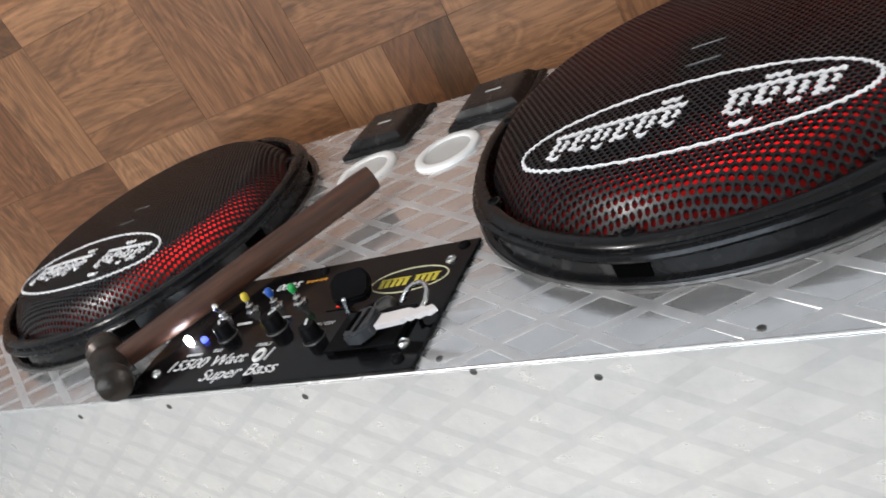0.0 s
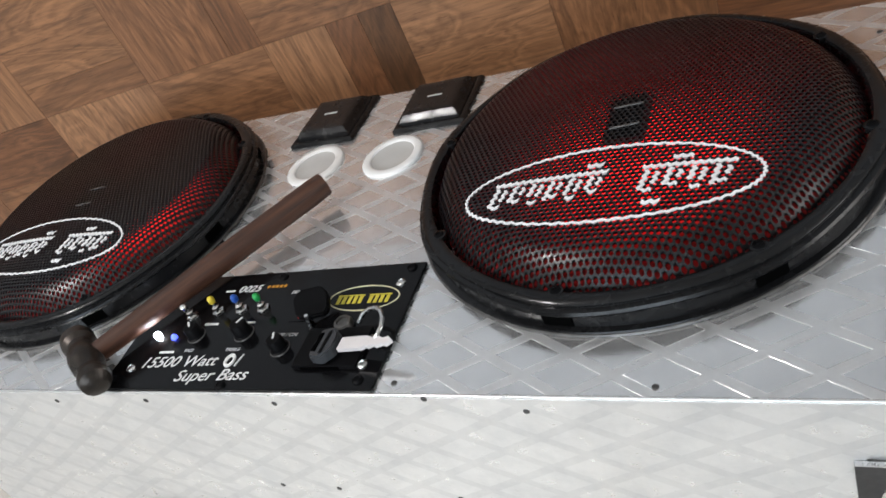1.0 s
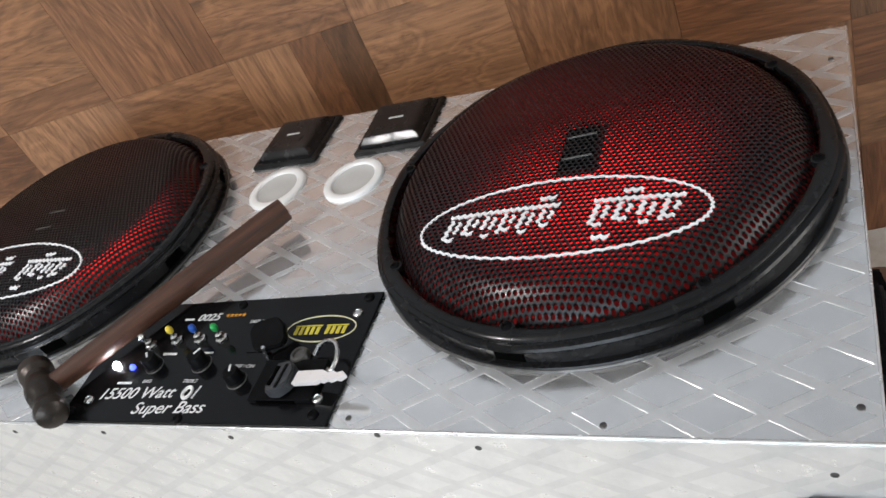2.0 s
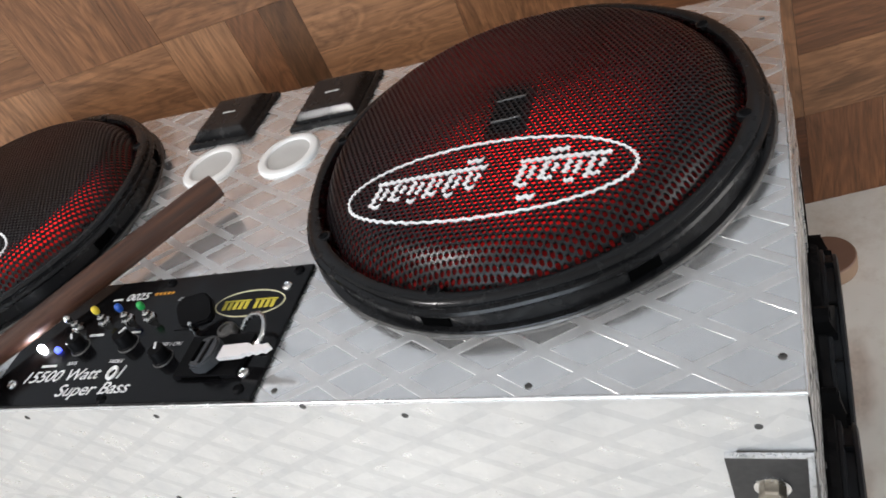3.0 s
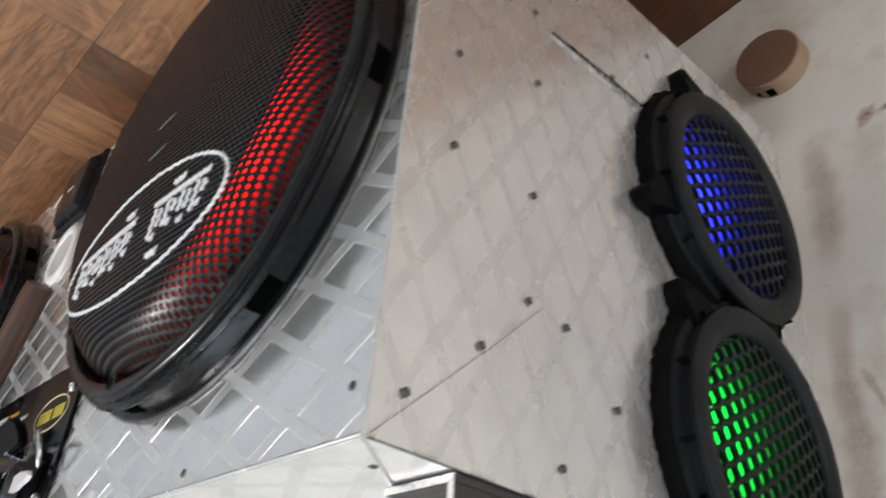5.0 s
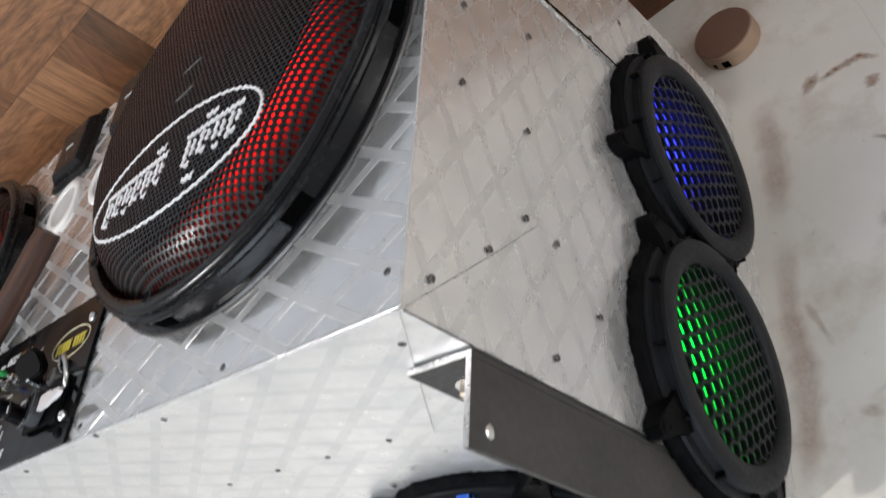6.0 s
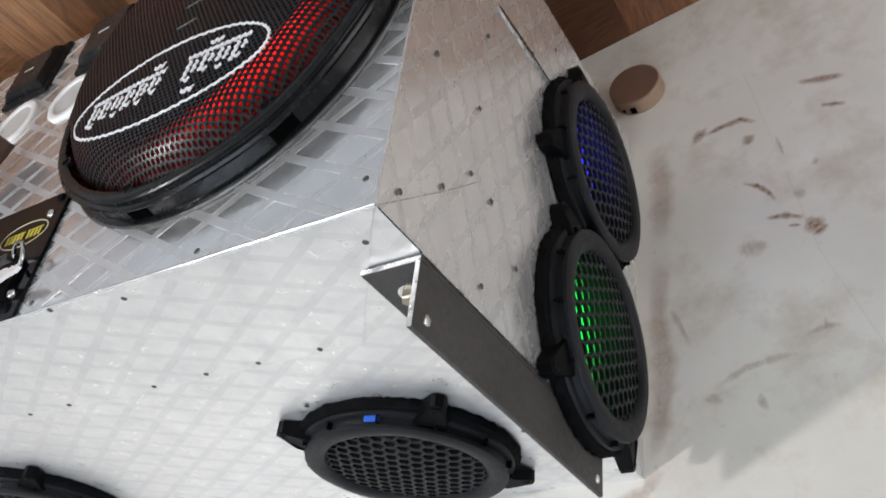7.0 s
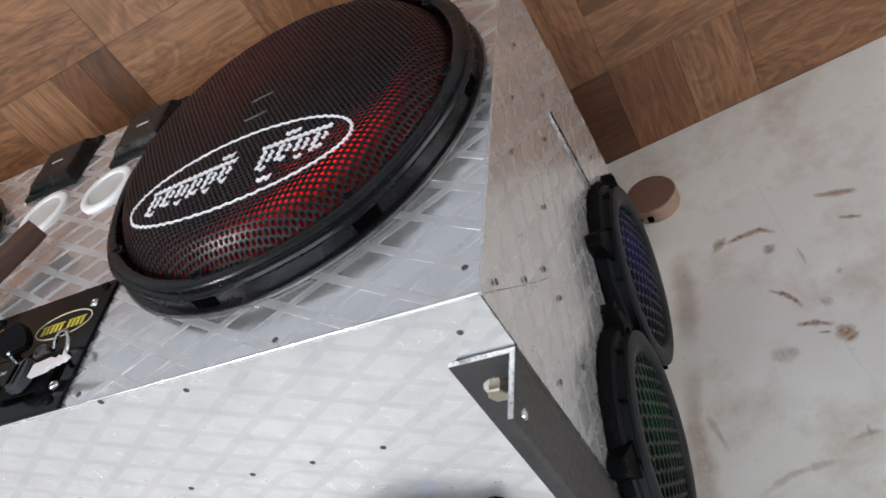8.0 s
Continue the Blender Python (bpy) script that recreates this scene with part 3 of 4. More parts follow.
    def bar(x0, x1, y0, y1):
        """A painted bar that follows the dome, ragged where the holes cut it."""
        bm = bmesh.new()
        x0, x1, y0, y1 = x0 * 0.97 + 0.0095, x1 * 0.97 + 0.0095, y0 - 0.0125, y1 - 0.0125
        lengthwise = x1 - x0 > y1 - y0
        cells = max(2, round(max(x1 - x0, y1 - y0) / 0.0026))
        rows = []
        for k in range(cells + 1):
            f, e = k / cells, 0.0010 * (-1) ** k
            ends = ((x0 + (x1 - x0) * f, y0 + e), (x0 + (x1 - x0) * f, y1 + e)) if lengthwise else ((x1 + e, y0 + (y1 - y0) * f), (x0 + e, y0 + (y1 - y0) * f))
            ends = [(x + 0.22 * (y + 0.083), y) for x, y in ends]
            rows.append([bm.verts.new((x, y, woofer_height(math.hypot(x, y)) + up)) for (x, y), up in ((ends[0], -0.0006), (ends[0], 0.0008), (ends[1], 0.0008), (ends[1], -0.0006))])
        for p, q in zip(rows, rows[1:]):
            for i in range(3):
                bm.faces.new((p[i], q[i], q[i + 1], p[i + 1]))
        bmesh.ops.recalc_face_normals(bm, faces=bm.faces)
        part("writing_bar", bm, WHITE_PAINT, ob)

    for x0, x1, letters in ((-0.098, -0.012, 6), (0.012, 0.074, 4)):
        bar(x0, x1, -0.0600, -0.0572)
        w = (x1 - x0) / letters
        for k in range(letters):
            cx = x0 + (k + 0.5) * w
            bar(cx - w * 0.30, cx - w * 0.10, -0.081 + 0.003 * (k % 3), -0.062)
            bar(cx - w * 0.10, cx + w * 0.36, -0.082 + 0.004 * (k % 2), -0.0795 + 0.004 * (k % 2))
            bar(cx + w * 0.18, cx + w * 0.36, -0.076 + 0.004 * (k % 2), -0.064)
    bar(-0.030, -0.018, -0.0525, -0.0495)
    bar(0.030, 0.044, -0.0525, -0.0495)
    bar(0.022, 0.034, -0.0935, -0.0905)
    return ob


woofer(pose(-0.1820, 0.2225, TOP), -9.0, RED_GLOW)
woofer(pose(-0.7470, 0.2225, TOP), -14, DIM_RED_GLOW)


def small_height(r):
    return 0.0205 + 0.004 * (1 - (r / 0.07) ** 2)


def small_speaker(place, tab_turn, light, words, group):
    """Built facing +z; its back lies on z = 0."""
    ob = thing("small_speaker", place, words, "speaker", group)
    bm = lathe([(0.0985, -0.0006), (0.1000, 0.003), (0.0985, 0.008), (0.0950, 0.0095), (0.088, 0.010)], 150)
    for v in bm.verts:
        if v.co.xy.length > 0.094:
            v.co.xy *= 1 + rng.uniform(-0.012, 0.022)
    part("gasket", bm, RUBBER, ob, "ragged black foam gasket", 50)
    part("frame", lathe([(0.094, 0.008), (0.0955, 0.010), (0.0950, 0.0125), (0.0900, 0.0135), (0.0895, 0.019), (0.0910, 0.0200), (0.0905, 0.0225), (0.0870, 0.0240), (0.0790, 0.0240), (0.0740, 0.0225), (0.0715, 0.0195), (0.0715, 0.012)], 96), DARK_GREY, ob, "dark grey plastic ring", 40)
    me = perforated(0.0722, small_height, 0.0124, 0.0056, 0.0036)
    me.materials.append(DARK_GREY)
    grille = new("grille", me)
    grille.parent = ob
    part("cone", lathe([(0.072, 0.0135), (0.05, 0.011), (0.02, 0.008), (0.0, 0.0095)], 48), light, ob, "cone behind the grille", 60)
    for k in range(4):
        a = radians(tab_turn + 90 * k)
        outline = [(0.086, -0.015), (0.098, -0.012), (0.114, -0.0068), (0.118, -0.0035), (0.118, 0.0035), (0.114, 0.0068), (0.098, 0.012), (0.086, 0.015)]
        bm = prism(outline, 0.001, 0.012)
        for v in bm.verts:
            if v.co.z > 0.006 and v.co.x < 0.1:
                v.co.z = 0.017
        lathe([(0.0052, 0.0), (0.0052, 0.0135), (0.0030, 0.0140), (0.0030, 0.0125), (0, 0.0125)], 14, bm, pose(0.110, 0, 0))
        bmesh.ops.recalc_face_normals(bm, faces=bm.faces)
        part("mounting_tab", bm, BLACK, ob, m=Matrix.Rotation(a, 4, "Z"))
    for k in range(12):
        a = radians(30 * k + 12)
        part("rib", slab(0.0885, 0.0945, -0.0012, 0.0012, 0.0125, 0.0195, 0.0004), BLACK, ob, m=Matrix.Rotation(a, 4, "Z"))
    return ob


ON_SIDE = Matrix.Translation((0.0003, 0, 0)) @ SIDE
ON_FRONT = Matrix.Translation((0, -0.0003, 0)) @ FRONT
small_speaker(ON_SIDE @ pose(0.258, 0.152, 0), 22, BLUE_GLOW, "round black honeycomb speaker lit blue on the box side", "speakers on the box side")
small_speaker(ON_SIDE @ pose(0.075, 0.152, 0), 40, GREEN_GLOW, "round black honeycomb speaker lit green on the box side", "speakers on the box side")
OFF = plain("black_paper_cone", (0.012, 0.012, 0.013), 0.7, grain=200)
ob = small_speaker(ON_FRONT @ pose(-0.171, 0.150, 0), 45, OFF, "round black unlit honeycomb speaker on the box front", "speakers on the box front")
part("blue_tape", slab(-0.0065, 0.0065, -0.0012, 0.0012, 0.0135, 0.0180), BLUE_TAPE, ob, "short strip of bright blue tape", m=Matrix.Rotation(radians(75), 4, "Z") @ pose(0.0925, 0, 0, 0, 0, 90))
small_speaker(ON_FRONT @ pose(-0.69, 0.150, 0), 45, OFF, "round black unlit honeycomb speaker on the box front", "speakers on the box front")


# ---- square tweeters and port rings on the lid ----
def tweeter(place):
    ob = thing("square_tweeter", place, "square glossy black tweeter with a raised middle on the lid", "tweeter", "tweeters on the lid")

    def frustum(levels):
        bm = bmesh.new()
        rings = [[bm.verts.new((sx * h, sy * h, z)) for sx, sy in ((1, 1), (-1, 1), (-1, -1), (1, -1))] for h, z in levels]
        for p, q in zip(rings, rings[1:]):
            for k in range(4):
                bm.faces.new((p[k], p[(k + 1) % 4], q[(k + 1) % 4], q[k]))
        bm.faces.new(rings[-1])
        bmesh.ops.bevel(bm, geom=bm.edges[:], offset=0.0007, segments=2, affect="EDGES")
        return bm

    part("frame", frustum([(0.0395, 0.0), (0.0395, 0.0028), (0.0375, 0.0045), (0.0335, 0.0045), (0.0335, 0.003)]), RIM_BLACK, ob, "flat black square flange")
    part("horn", frustum([(0.0335, 0.003), (0.0315, 0.0075), (0.0275, 0.0120), (0.0225, 0.0128)]), RIM_BLACK, ob, "raised black square dome")
    part("marking", slab(-0.008, 0.008, -0.0012, 0.0012, 0.0126, 0.0133, 0.0003), GREY_PLASTIC, ob, "small grey raised marking")
    return ob


tweeter(pose(-0.400, 0.3565, TOP, 0, 0, 1))
tweeter(pose(-0.526, 0.358, TOP, 0, 0, -1))


def port(place):
    ob = thing("port_ring", place, "white plastic port ring with a grey bowl in the lid", "port ring", "port rings on the lid")
    part("flange", lathe([(0.0315, 0.0), (0.0312, 0.0022), (0.0295, 0.0034), (0.0240, 0.0034), (0.0222, 0.0024), (0.0215, 0.0)], 64), WHITE_PLASTIC, ob, "white rounded flange", 50)
    part("bowl", lathe([(0.0225, 0.0020), (0.0205, 0.0011), (0.012, 0.0007), (0.0, 0.0006)], 48), GREY_PLASTIC, ob, "shallow grey inside", 60)


port(pose(-0.4235, 0.278, TOP))
port(pose(-0.515, 0.281, TOP))

# ---- control panel ----
panel = thing("control_panel", pose(-0.005, 0, TOP), "glossy black amplifier control panel with knobs and switches", "control panel")
Z = 0.0030
part("plate", slab(-0.590, -0.3270, 0.001, 0.125, 0.0, Z, 0.0006), PANEL_BLACK, panel, "glossy black acrylic plate")
BIG_SCREW = bpy.data.meshes.new("bright_screw")
bm = lathe([(0.0042, 0), (0.0040, 0.0012), (0.0026, 0.0022), (0.0022, 0.0015), (0, 0.0014)], 16)
bm.to_mesh(BIG_SCREW)
bm.free()
BIG_SCREW.materials.append(CHROME)
DARK_SCREW = BIG_SCREW.copy()
DARK_SCREW.materials.clear()
DARK_SCREW.materials.append(BLACK)
for x, y in ((-0.3415, 0.103), (-0.3425, 0.0235), (-0.569, 0.0215)):
    screw(panel, pose(x, y, Z), BIG_SCREW)
for x, y in ((-0.3405, 0.010), (-0.4615, 0.0048), (-0.462, 0.119), (-0.3375, 0.119), (-0.582, 0.010)):
    screw(panel, pose(x, y, Z), DARK_SCREW)

lettering("power_print", "15500 Watt", -0.5610, 0.0222, Z, 0.0153, PRINT, panel, 0.25, 1.5, 1.07, 0.00010)
lettering("bass_print", "Super Bass", -0.5140, 0.0086, Z, 0.0155, PRINT, panel, 0.25, 1.5, 1.07, 0.00010)
lettering("number", "0025", -0.5040, 0.1035, Z, 0.0105, PRINT, panel, 0.25, 0, 1.15, 0.00015)
lettering("treble_word", "TREBLE", -0.4785, 0.0385, Z, 0.0045, PRINT, panel, 0.2)
lettering("bass_word", "BASS", -0.5220, 0.0385, Z, 0.0045, PRINT, panel, 0.2)
lettering("switch_print", "OFF / ON", -0.4360, 0.0520, Z, 0.0050, PRINT, panel, 0.2)
lettering("display_word", "DISPLAY", -0.4440, 0.0985, Z, 0.0045, PRINT, panel, 0.2)
for x0, x1, y0, y1 in ((-0.549, -0.533, 0.0372, 0.0395), (-0.518, -0.503, 0.0665, 0.0690), (-0.5180, -0.5075, 0.1045, 0.1065), (-0.474, -0.464, 0.0670, 0.0690)):
    part("printed_bar", slab(x0, x1, y0, y1, Z, Z + 0.0002), PRINT, panel)
for k in range(5):
    part("star", prism([(0.0022 * (1, 0.45)[i % 2] * math.sin(math.pi * i / 5), 0.0022 * (1, 0.45)[i % 2] * math.cos(math.pi * i / 5)) for i in range(10)], 0, 0.0003), ORANGE, panel, m=pose(-0.4720 + 0.0043 * k, 0.1080, Z))


def ellipse_line(name, cx, cy, rx, ry, wide, material, label=""):
    bm = bmesh.new()
    n = 64
    rows = []
    for k in range(n):
        a = 2 * math.pi * k / n
        rows.append([bm.verts.new((cx + (rx - w) * math.cos(a), cy + (ry - w) * math.sin(a), Z + h)) for w, h in ((0, 0), (0, 0.0004), (wide, 0.0004), (wide, 0))])
    for k in range(n):
        p, q = rows[k], rows[(k + 1) % n]
        for i in range(3):
            bm.faces.new((p[i], q[i], q[i + 1], p[i + 1]))
    bmesh.ops.recalc_face_normals(bm, faces=bm.faces)
    part(name, bm, material, panel, label)


ellipse_line("emblem_line", -0.3695, 0.0890, 0.0320, 0.0135, 0.0011, CREAM, "pale gold printed oval line")
for x0, x1, letters in ((-0.394, -0.369, 5), (-0.365, -0.345, 4)):
    part("emblem_bar", slab(x0, x1, 0.0915, 0.0928, Z, Z + 0.0003), GOLD, panel)
    w = (x1 - x0) / letters
    for k in range(letters):
        part("emblem_bar", slab(x0 + w * (k + 0.15), x0 + w * (k + 0.8), 0.0835, 0.0910, Z, Z + 0.0003), GOLD, panel)


def knob(x, y, r, h, turn):
    ob = part("knob", lathe([(r * 1.15, 0), (r * 1.12, 0.0016), (r, 0.0022), (r * 0.92, h * 0.92), (r * 0.82, h), (0, h)], 28), BLACK, panel, "black turning knob", 40, m=pose(x, y, Z, 0, 0, turn))
    part("skirt_ring", lathe([(r * 1.24, 0), (r * 1.22, 0.0007), (r * 1.10, 0.0009)], 28), SCREW_GREY, ob, "dull metal ring")
    part("pointer", slab(-0.0008, 0.0008, 0.0, r * 0.9, h - 0.0004, h + 0.0005), PRINT, ob, "white pointer line")


knob(-0.5190, 0.0555, 0.0068, 0.0115, 40)
knob(-0.4690, 0.0565, 0.0074, 0.0125, -30)
knob(-0.4240, 0.0400, 0.0070, 0.0115, 20)


def toggle(x, y, cap, label, lean):
    ob = part("toggle_switch", lathe([(0.0056, 0), (0.0056, 0.0022), (0.0036, 0.0026), (0.0034, 0.0065), (0.0022, 0.0072), (0, 0.0072)], 6), CHROME, panel, label, m=pose(x, y, Z))
    tip = Vector((0, 0, 0.006)) + Matrix.Rotation(radians(lean), 3, "X") @ Vector((0, 0, 0.0078))
    part("lever", tube([(0, 0, 0.005), tip], 0.0016, 8), CHROME, ob, "", 60)
    part("cap", lathe([(0, -0.0036), (0.0022, -0.0032), (0.0029, -0.0008), (0.0029, 0.0015), (0.0020, 0.0032), (0, 0.0036)], 16, m=Matrix.Translation(tip)), cap, ob, "", 60)


toggle(-0.5110, 0.0815, YELLOW, "toggle switch with a yellow cap", -6)
toggle(-0.4860, 0.0820, BLUE, "toggle switch with a blue cap", -6)
toggle(-0.4630, 0.0820, GREEN, "toggle switch with a green cap", -6)
toggle(-0.5370, 0.0770, CHROME, "toggle switch with a bright metal tip", 14)
part("socket", lathe([(0.0066, 0), (0.0064, 0.0014), (0.0044, 0.0015), (0.0042, 0.0004), (0.0034, 0.0003)], 20), WHITE_PLASTIC, panel, "white ringed socket", m=pose(-0.4665, 0.0285, Z) @ Matrix.Diagonal((0.75, 1.0, 1, 1)))
part("socket_arc", slab(-0.0006, 0.0006, -0.006, 0.006, 0, 0.0008), PRINT, panel, m=pose(-0.4575, 0.0290, Z, 0, 0, -15))
for x, y, r, m_, words in ((-0.5625, 0.0560, 0.0030, WHITE_LED, "lit white lamp"), (-0.5420, 0.0535, 0.0026, BLUE_LED, "lit blue lamp")):
    part("led", lathe([(r, 0), (r, r * 0.7), (r * 0.7, r * 1.3), (0, r * 1.6)], 16), m_, panel, words, 60, m=pose(x, y, Z))
part("display", slab(-0.4300, -0.4080, 0.0670, 0.0770, Z, Z + 0.0006), PANEL_BLACK, panel, "small dark number display")
for x in (-0.4225, -0.4175):
    for dx0, dx1, y0, y1 in ((0, 0.0028, 0.0736, 0.0742), (0, 0.0028, 0.0717, 0.0723), (0, 0.0028, 0.0698, 0.0704), (0.0022, 0.0028, 0.0698, 0.0742)):
        part("digit_bar", slab(x + dx0, x + dx1, y0, y1, Z + 0.0006, Z + 0.0009), RED_LED, panel)
part("slot_block", slab(-0.4010, -0.3455, 0.0195, 0.0560, Z, Z + 0.0040, 0.0006), BLACK, panel, "raised black memory card holder")
part("card_slot", slab(-0.3930, -0.3600, 0.0185, 0.0200, Z + 0.0008, Z + 0.0028), HOLE, panel, "dark card slot")
part("lock_barrel", lathe([(0.0078, 0), (0.0078, 0.003), (0.0066, 0.0055), (0.0046, 0.006), (0.0042, 0.0045), (0, 0.0045)], 32), SCREW_GREY, panel, "dull metal key switch barrel", 40, m=pose(-0.3740, 0.0605, Z))

# keys: one stands in the switch, the other lies across the panel on a wire ring
key = thing("car_key", pose(-0.4065, 0.0660, TOP + Z), "black plastic headed key standing in the panel", "key", "keys")
bm = prism([(-0.016, 0.002), (-0.012, -0.002), (0.012, -0.002), (0.017, 0.004), (0.018, 0.018), (0.012, 0.027), (-0.010, 0.027), (-0.017, 0.019)], -0.0045, 0.0045)
bmesh.ops.bevel(bm, geom=bm.edges[:], offset=0.0016, segments=2, affect="EDGES")
part("head", bm, BLACK, key, "", 45, m=pose(0, 0, 0.007, 30, 8, 24) @ Matrix.Diagonal((0.80, 0.80, 0.9, 1)))
part("collar", slab(-0.0015, 0.0015, -0.004, 0.004, 0.0, 0.012, 0.0005), CHROME, key, "bright metal shank", m=pose(-0.006, -0.002, 0, 0, 12, 20))
key = thing("car_key", pose(-0.3815, 0.0335, TOP + Z + 0.0045, 0, -7, -3), "grey headed car key with nickel blade on the panel", "key", "keys")
bm = prism([(-0.012, -0.014), (0.004, -0.016), (0.014, -0.010), (0.018, -0.006), (0.018, 0.006), (0.014, 0.011), (0.004, 0.016), (-0.012, 0.014), (-0.0135, 0.0)], 0.0, 0.0095)
bmesh.ops.bevel(bm, geom=bm.edges[:], offset=0.0018, segments=2, affect="EDGES")
part("head", bm, KEY_GREY, key, "dark grey plastic head", 45, m=pose(0.004, 0, 0) @ Matrix.Diagonal((0.62, 0.92, 0.95, 1)))
part("ring_slot", slab(-0.0020, 0.0014, -0.0085, 0.0085, 0.0088, 0.0099, 0.0004), HOLE, key, "long dark ring slot")
part("name_bar", slab(0.0060, 0.0085, -0.011, 0.010, 0.0094, 0.0098), BLACK, key)
teeth = [(0.018, -0.0055), (0.040, -0.0055), (0.043, -0.0035), (0.046, -0.0045), (0.049, -0.0028), (0.053, -0.0042), (0.057, -0.0025), (0.061, -0.0035), (0.065, 0.0),
         (0.061, 0.0032), (0.056, 0.0022), (0.052, 0.0042), (0.048, 0.0025), (0.045, 0.0040), (0.041, 0.0055), (0.018, 0.0055)]
part("blade", prism(teeth, 0.0030, 0.0062), KEY_BLADE, key, "notched nickel blade")
ring = thing("wire_ring", pose(0.0005, -0.001, TOP + Z), "bent bright wire key ring hanging over the panel", "key ring")
bends = [(-0.3660, 0.0620, 0.003), (-0.3615, 0.0660, 0.008), (-0.3550, 0.0680, 0.011), (-0.3485, 0.0675, 0.012), (-0.3430, 0.0635, 0.012), (-0.3400, 0.0575, 0.011), (-0.3395, 0.0510, 0.009), (-0.3415, 0.0450, 0.007), (-0.3455, 0.0440, 0.005), (-0.3480, 0.0480, 0.003)]
part("wire", tube(bends, 0.0018, 8), CHROME, ring, "", 60)

# ---- hammer lying across panel and box ----
hammer = thing("hammer", pose(-0.612, 0.0185, TOP), "dark wooden hammer with a forged head lying on the lid", "hammer")
ALONG = math.degrees(math.atan2(0.192, 0.142))
spine, widths = [], []
for k in range(19):
    u = k / 18
    spine.append((-0.012 + 0.262 * u, 0.0, 0.0175 + 0.004 * u))
    widths.append(0.76 + 0.10 * u + 0.16 * math.sin(math.pi * min(1, u * 1.25)) * u + (0.16 * u if u < 0.97 else 0.08))
bm = tube(spine, 0.0118, 20, taper=widths)
for v in bm.verts:
    v.co.y *= 0.92
part("handle", bm, HANDLE_WOOD, hammer, "dark stained wooden handle", 50, m=pose(0, 0, 0, 0, 0, ALONG))
HEAD = pose(0, 0, 0.0185, 0, 0, ALONG) @ pose(0, 0, 0, 90, 0, 0)
part("head", lathe([(0, -0.044), (0.0135, -0.0440), (0.0158, -0.0415), (0.0158, -0.030), (0.0120, -0.025), (0.0118, -0.017), (0.0150, -0.012), (0.0158, 0.0), (0.0150, 0.012), (0.0112, 0.018), (0.0108, 0.024),
                   (0.0140, 0.031), (0.0150, 0.037), (0.0135, 0.0435), (0.0075, 0.0475), (0, 0.0480)], 16), HEAD_STEEL, hammer, "dark forged steel head", 32, m=HEAD @ Matrix.Diagonal((0.92, 0.92, 0.90, 1)))

# ---- angle iron on the front corner ----
iron = thing("angle_iron", pose(0, 0, 0), "dark steel angle iron bolted upright to the box front corner", "angle iron")
part("flange", slab(-0.0455, -0.0005, -0.0050, -0.0014, 0.116, 0.3985, 0.0004), STEEL, iron, "dark rolled steel flange")
part("flange", slab(-0.0042, -0.0005, -0.0510, -0.0052, 0.116, 0.3985, 0.0004), STEEL, iron, "dark rolled steel flange")
part("cut_end", slab(-0.0453, -0.0008, -0.0048, -0.0015, 0.3986, 0.3993), CUT_STEEL, iron, "bright sawn end")
part("cut_end", slab(-0.0040, -0.0008, -0.0508, -0.0050, 0.3986, 0.3993), CUT_STEEL, iron, "bright sawn end")


BOLT_ZINC = plain("dull_yellow_zinc", (0.42, 0.37, 0.30), 0.42, metal=0.8, grain=400, vary=0.3)


def bolt(r, h, m):
    ob = part("bolt", lathe([(r, 0), (r, h * 0.85), (r * 0.88, h), (0, h)], 6), BOLT_ZINC, iron, "zinc plated hexagon bolt", m=m)
    part("washer", lathe([(r * 1.35, -0.0002), (r * 1.35, 0.0012), (r * 0.9, 0.0014)], 24), CHROME, ob)
    return ob


bolt(0.0072, 0.0080, Matrix.Translation((-0.0240, -0.0050, 0.371)) @ FRONT.to_3x3().to_4x4())
for z in (0.385, 0.128):
    part("rivet", lathe([(0.0038, 0), (0.0036, 0.0010), (0.002, 0.0016), (0, 0.0017)], 16), CHROME, iron, "bright rivet head", m=Matrix.Translation((-0.0005, -0.040, z)) @ SIDE.to_3x3().to_4x4())

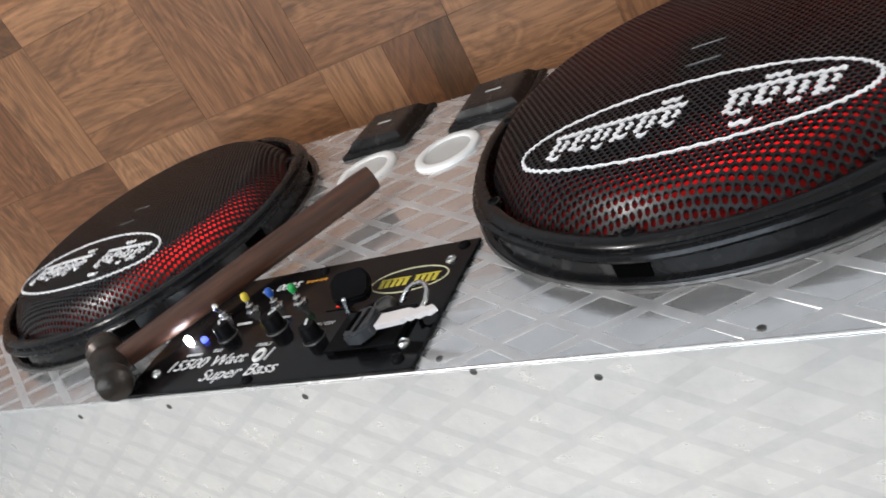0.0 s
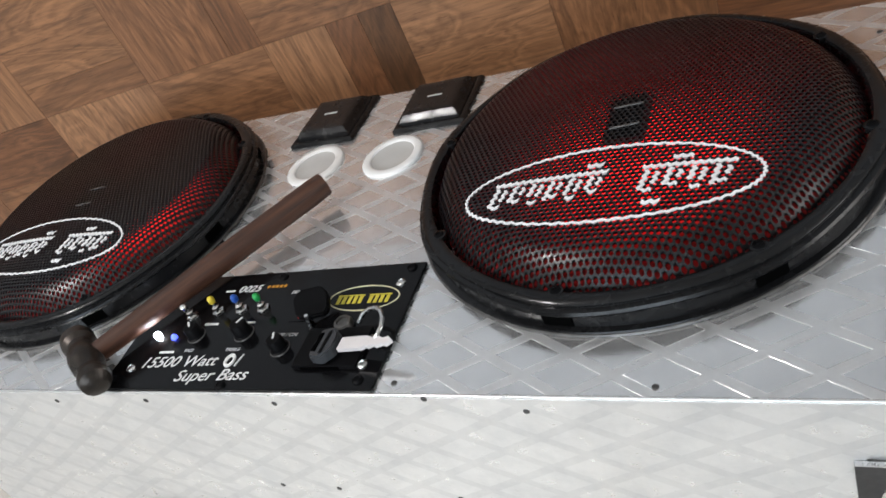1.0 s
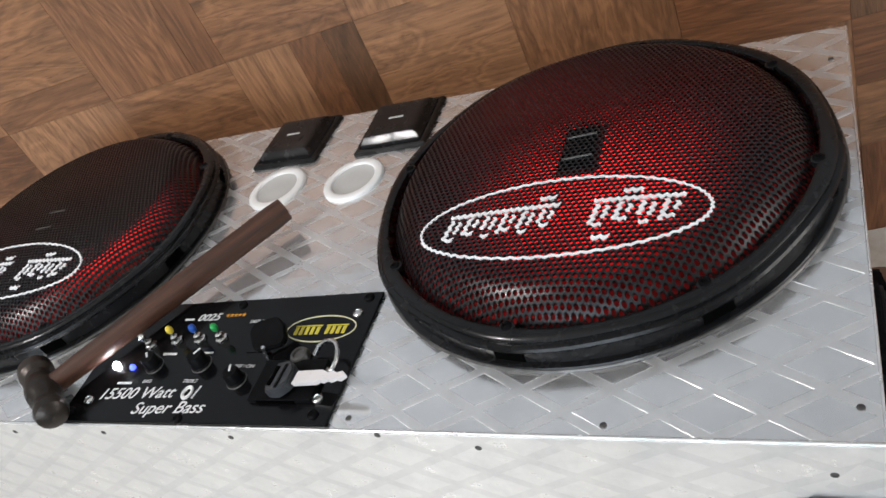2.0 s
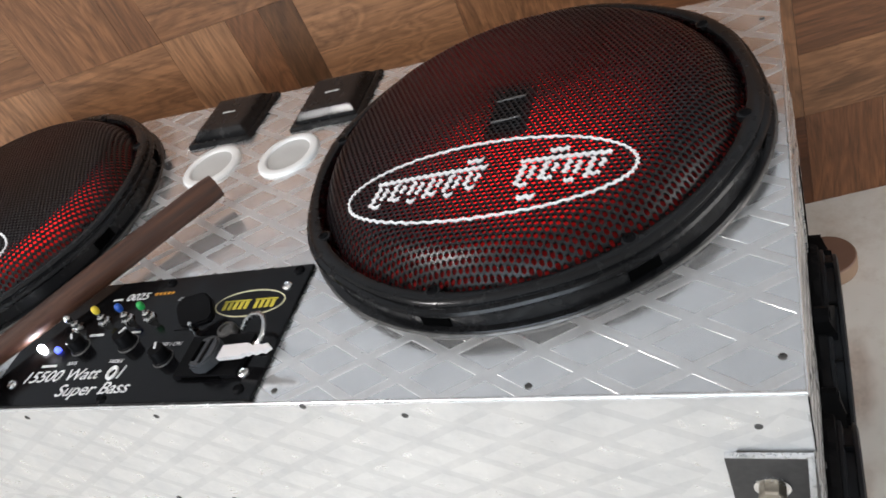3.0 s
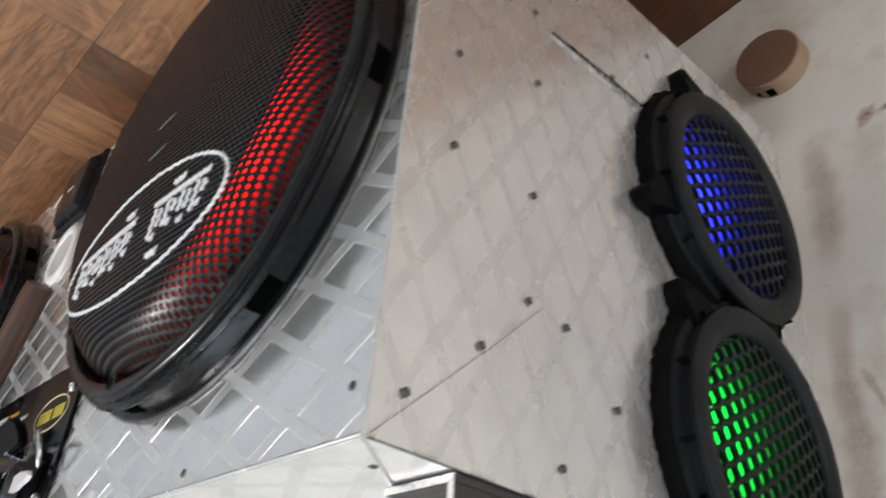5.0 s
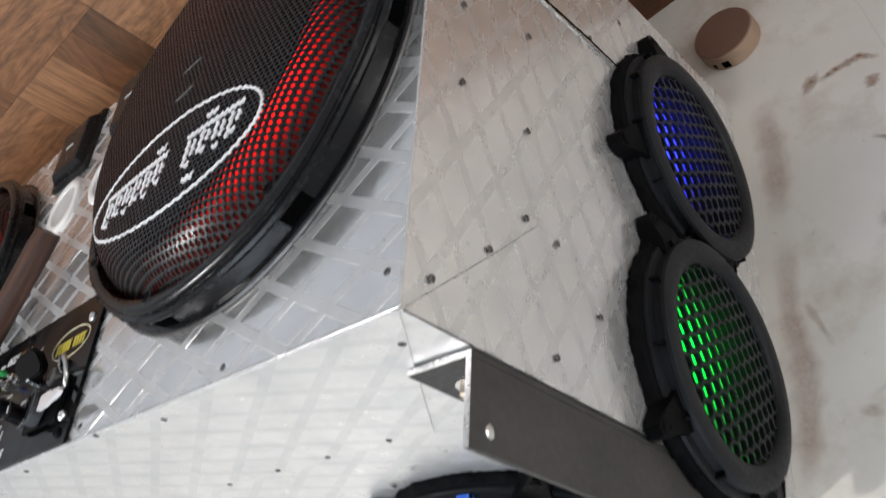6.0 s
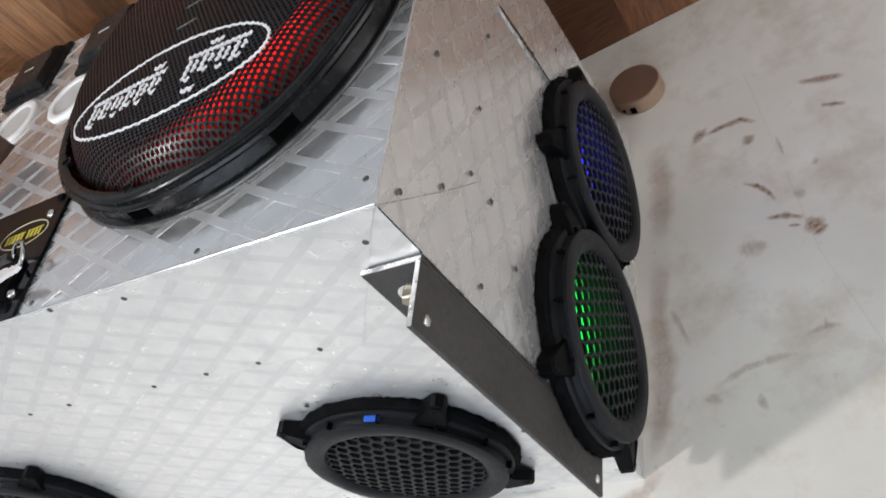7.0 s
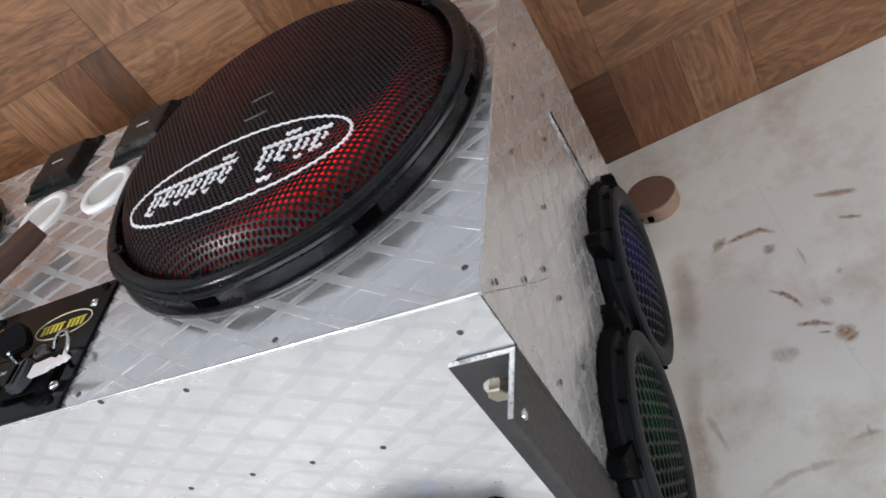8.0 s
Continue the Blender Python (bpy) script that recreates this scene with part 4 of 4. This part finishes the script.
# ---- round board off-cut ----
puck = thing("wooden_disc", pose(0.016, 0.495, TABLE), "round brown board off-cut lying on the table", "wooden disc")
part("face", lathe([(0.0318, 0.0208), (0.031, 0.0222), (0, 0.0222)], 48), DISC_TOP, puck, "smooth brown face")
part("edge", lathe([(0.0322, 0.0), (0.0326, 0.001), (0.0326, 0.0200), (0.0318, 0.0208)], 48), DISC_SIDE, puck, "pale raw sawn edge", 40)
for a, wide, low, high in ((236, 0.0022, 0.004, 0.010), (259, 0.0040, 0.003, 0.013)):
    part("knot", slab(-wide, wide, -0.0007, 0.0007, low, high, 0.0006), HOLE, puck, "dark chip in the edge", m=Matrix.Rotation(radians(a + 90), 4, "Z") @ pose(0, -0.0323, 0))

# ---- parquet covering of the wall: strips laid in squares of changing grain ----
TILE, X0, Z0 = 0.172, -0.680, 0.500
cover = part("wall_panelling", slab(-2.7, 2.7, 0.003, 0.10, -0.8, 0.757), GAP)
cover.matrix_basis = WALL
tagged(cover, "brown wooden parquet covering on the wall behind the box", "wall", kind="structure")
STRIPS = {}


def strip(width, wood):
    if (width, wood) not in STRIPS:
        bm = slab(-TILE / 2 + 0.00012, TILE / 2 - 0.00012, -width / 2 + 0.00012, width / 2 - 0.00012, -0.003, 0.0032)
        for v in bm.verts:
            if v.co.z > 0:
                v.co.x *= 0.9992
                v.co.y *= 1 - 0.0002 / width
        me = bpy.data.meshes.new("plank")
        bm.to_mesh(me)
        bm.free()
        me.materials.append(wood)
        STRIPS[width, wood] = me
    return STRIPS[width, wood]


rng = random.Random(7)
for i in range(-12, 20):
    for j in range(-4, 2):
        upright = (i + j) % 2 == 1 and j < 1
        widths = rng.choice(((0.172,), (0.129, 0.043), (0.043, 0.129), (0.086, 0.086), (0.172,), (0.043, 0.086, 0.043)))
        if j == 1:
            widths = (0.043, 0.043)
        if (i, j) == (0, -1):
            widths = (0.086, 0.043, 0.043)
        at = 0.0
        for w in widths:
            along = at + w / 2 - TILE / 2
            at += w
            cx, cz = X0 + (i + 0.5) * TILE, Z0 + (j + 0.5) * TILE
            m = Matrix.Translation((cx + (along if upright else 0), 0, cz + (0 if upright else along)))
            dark = (i, j) == (0, -1) and at > 0.15 or w == 0.043 and rng.random() < 0.12
            ob = new("plank", strip(w, DARK_PARQUET if dark else PARQUET))
            ob.parent = cover
            ob.matrix_basis = m @ pose(0, 0, 0, 90, 0, 0) @ pose(0, 0, 0, 0, 0, 90 if upright else 0)
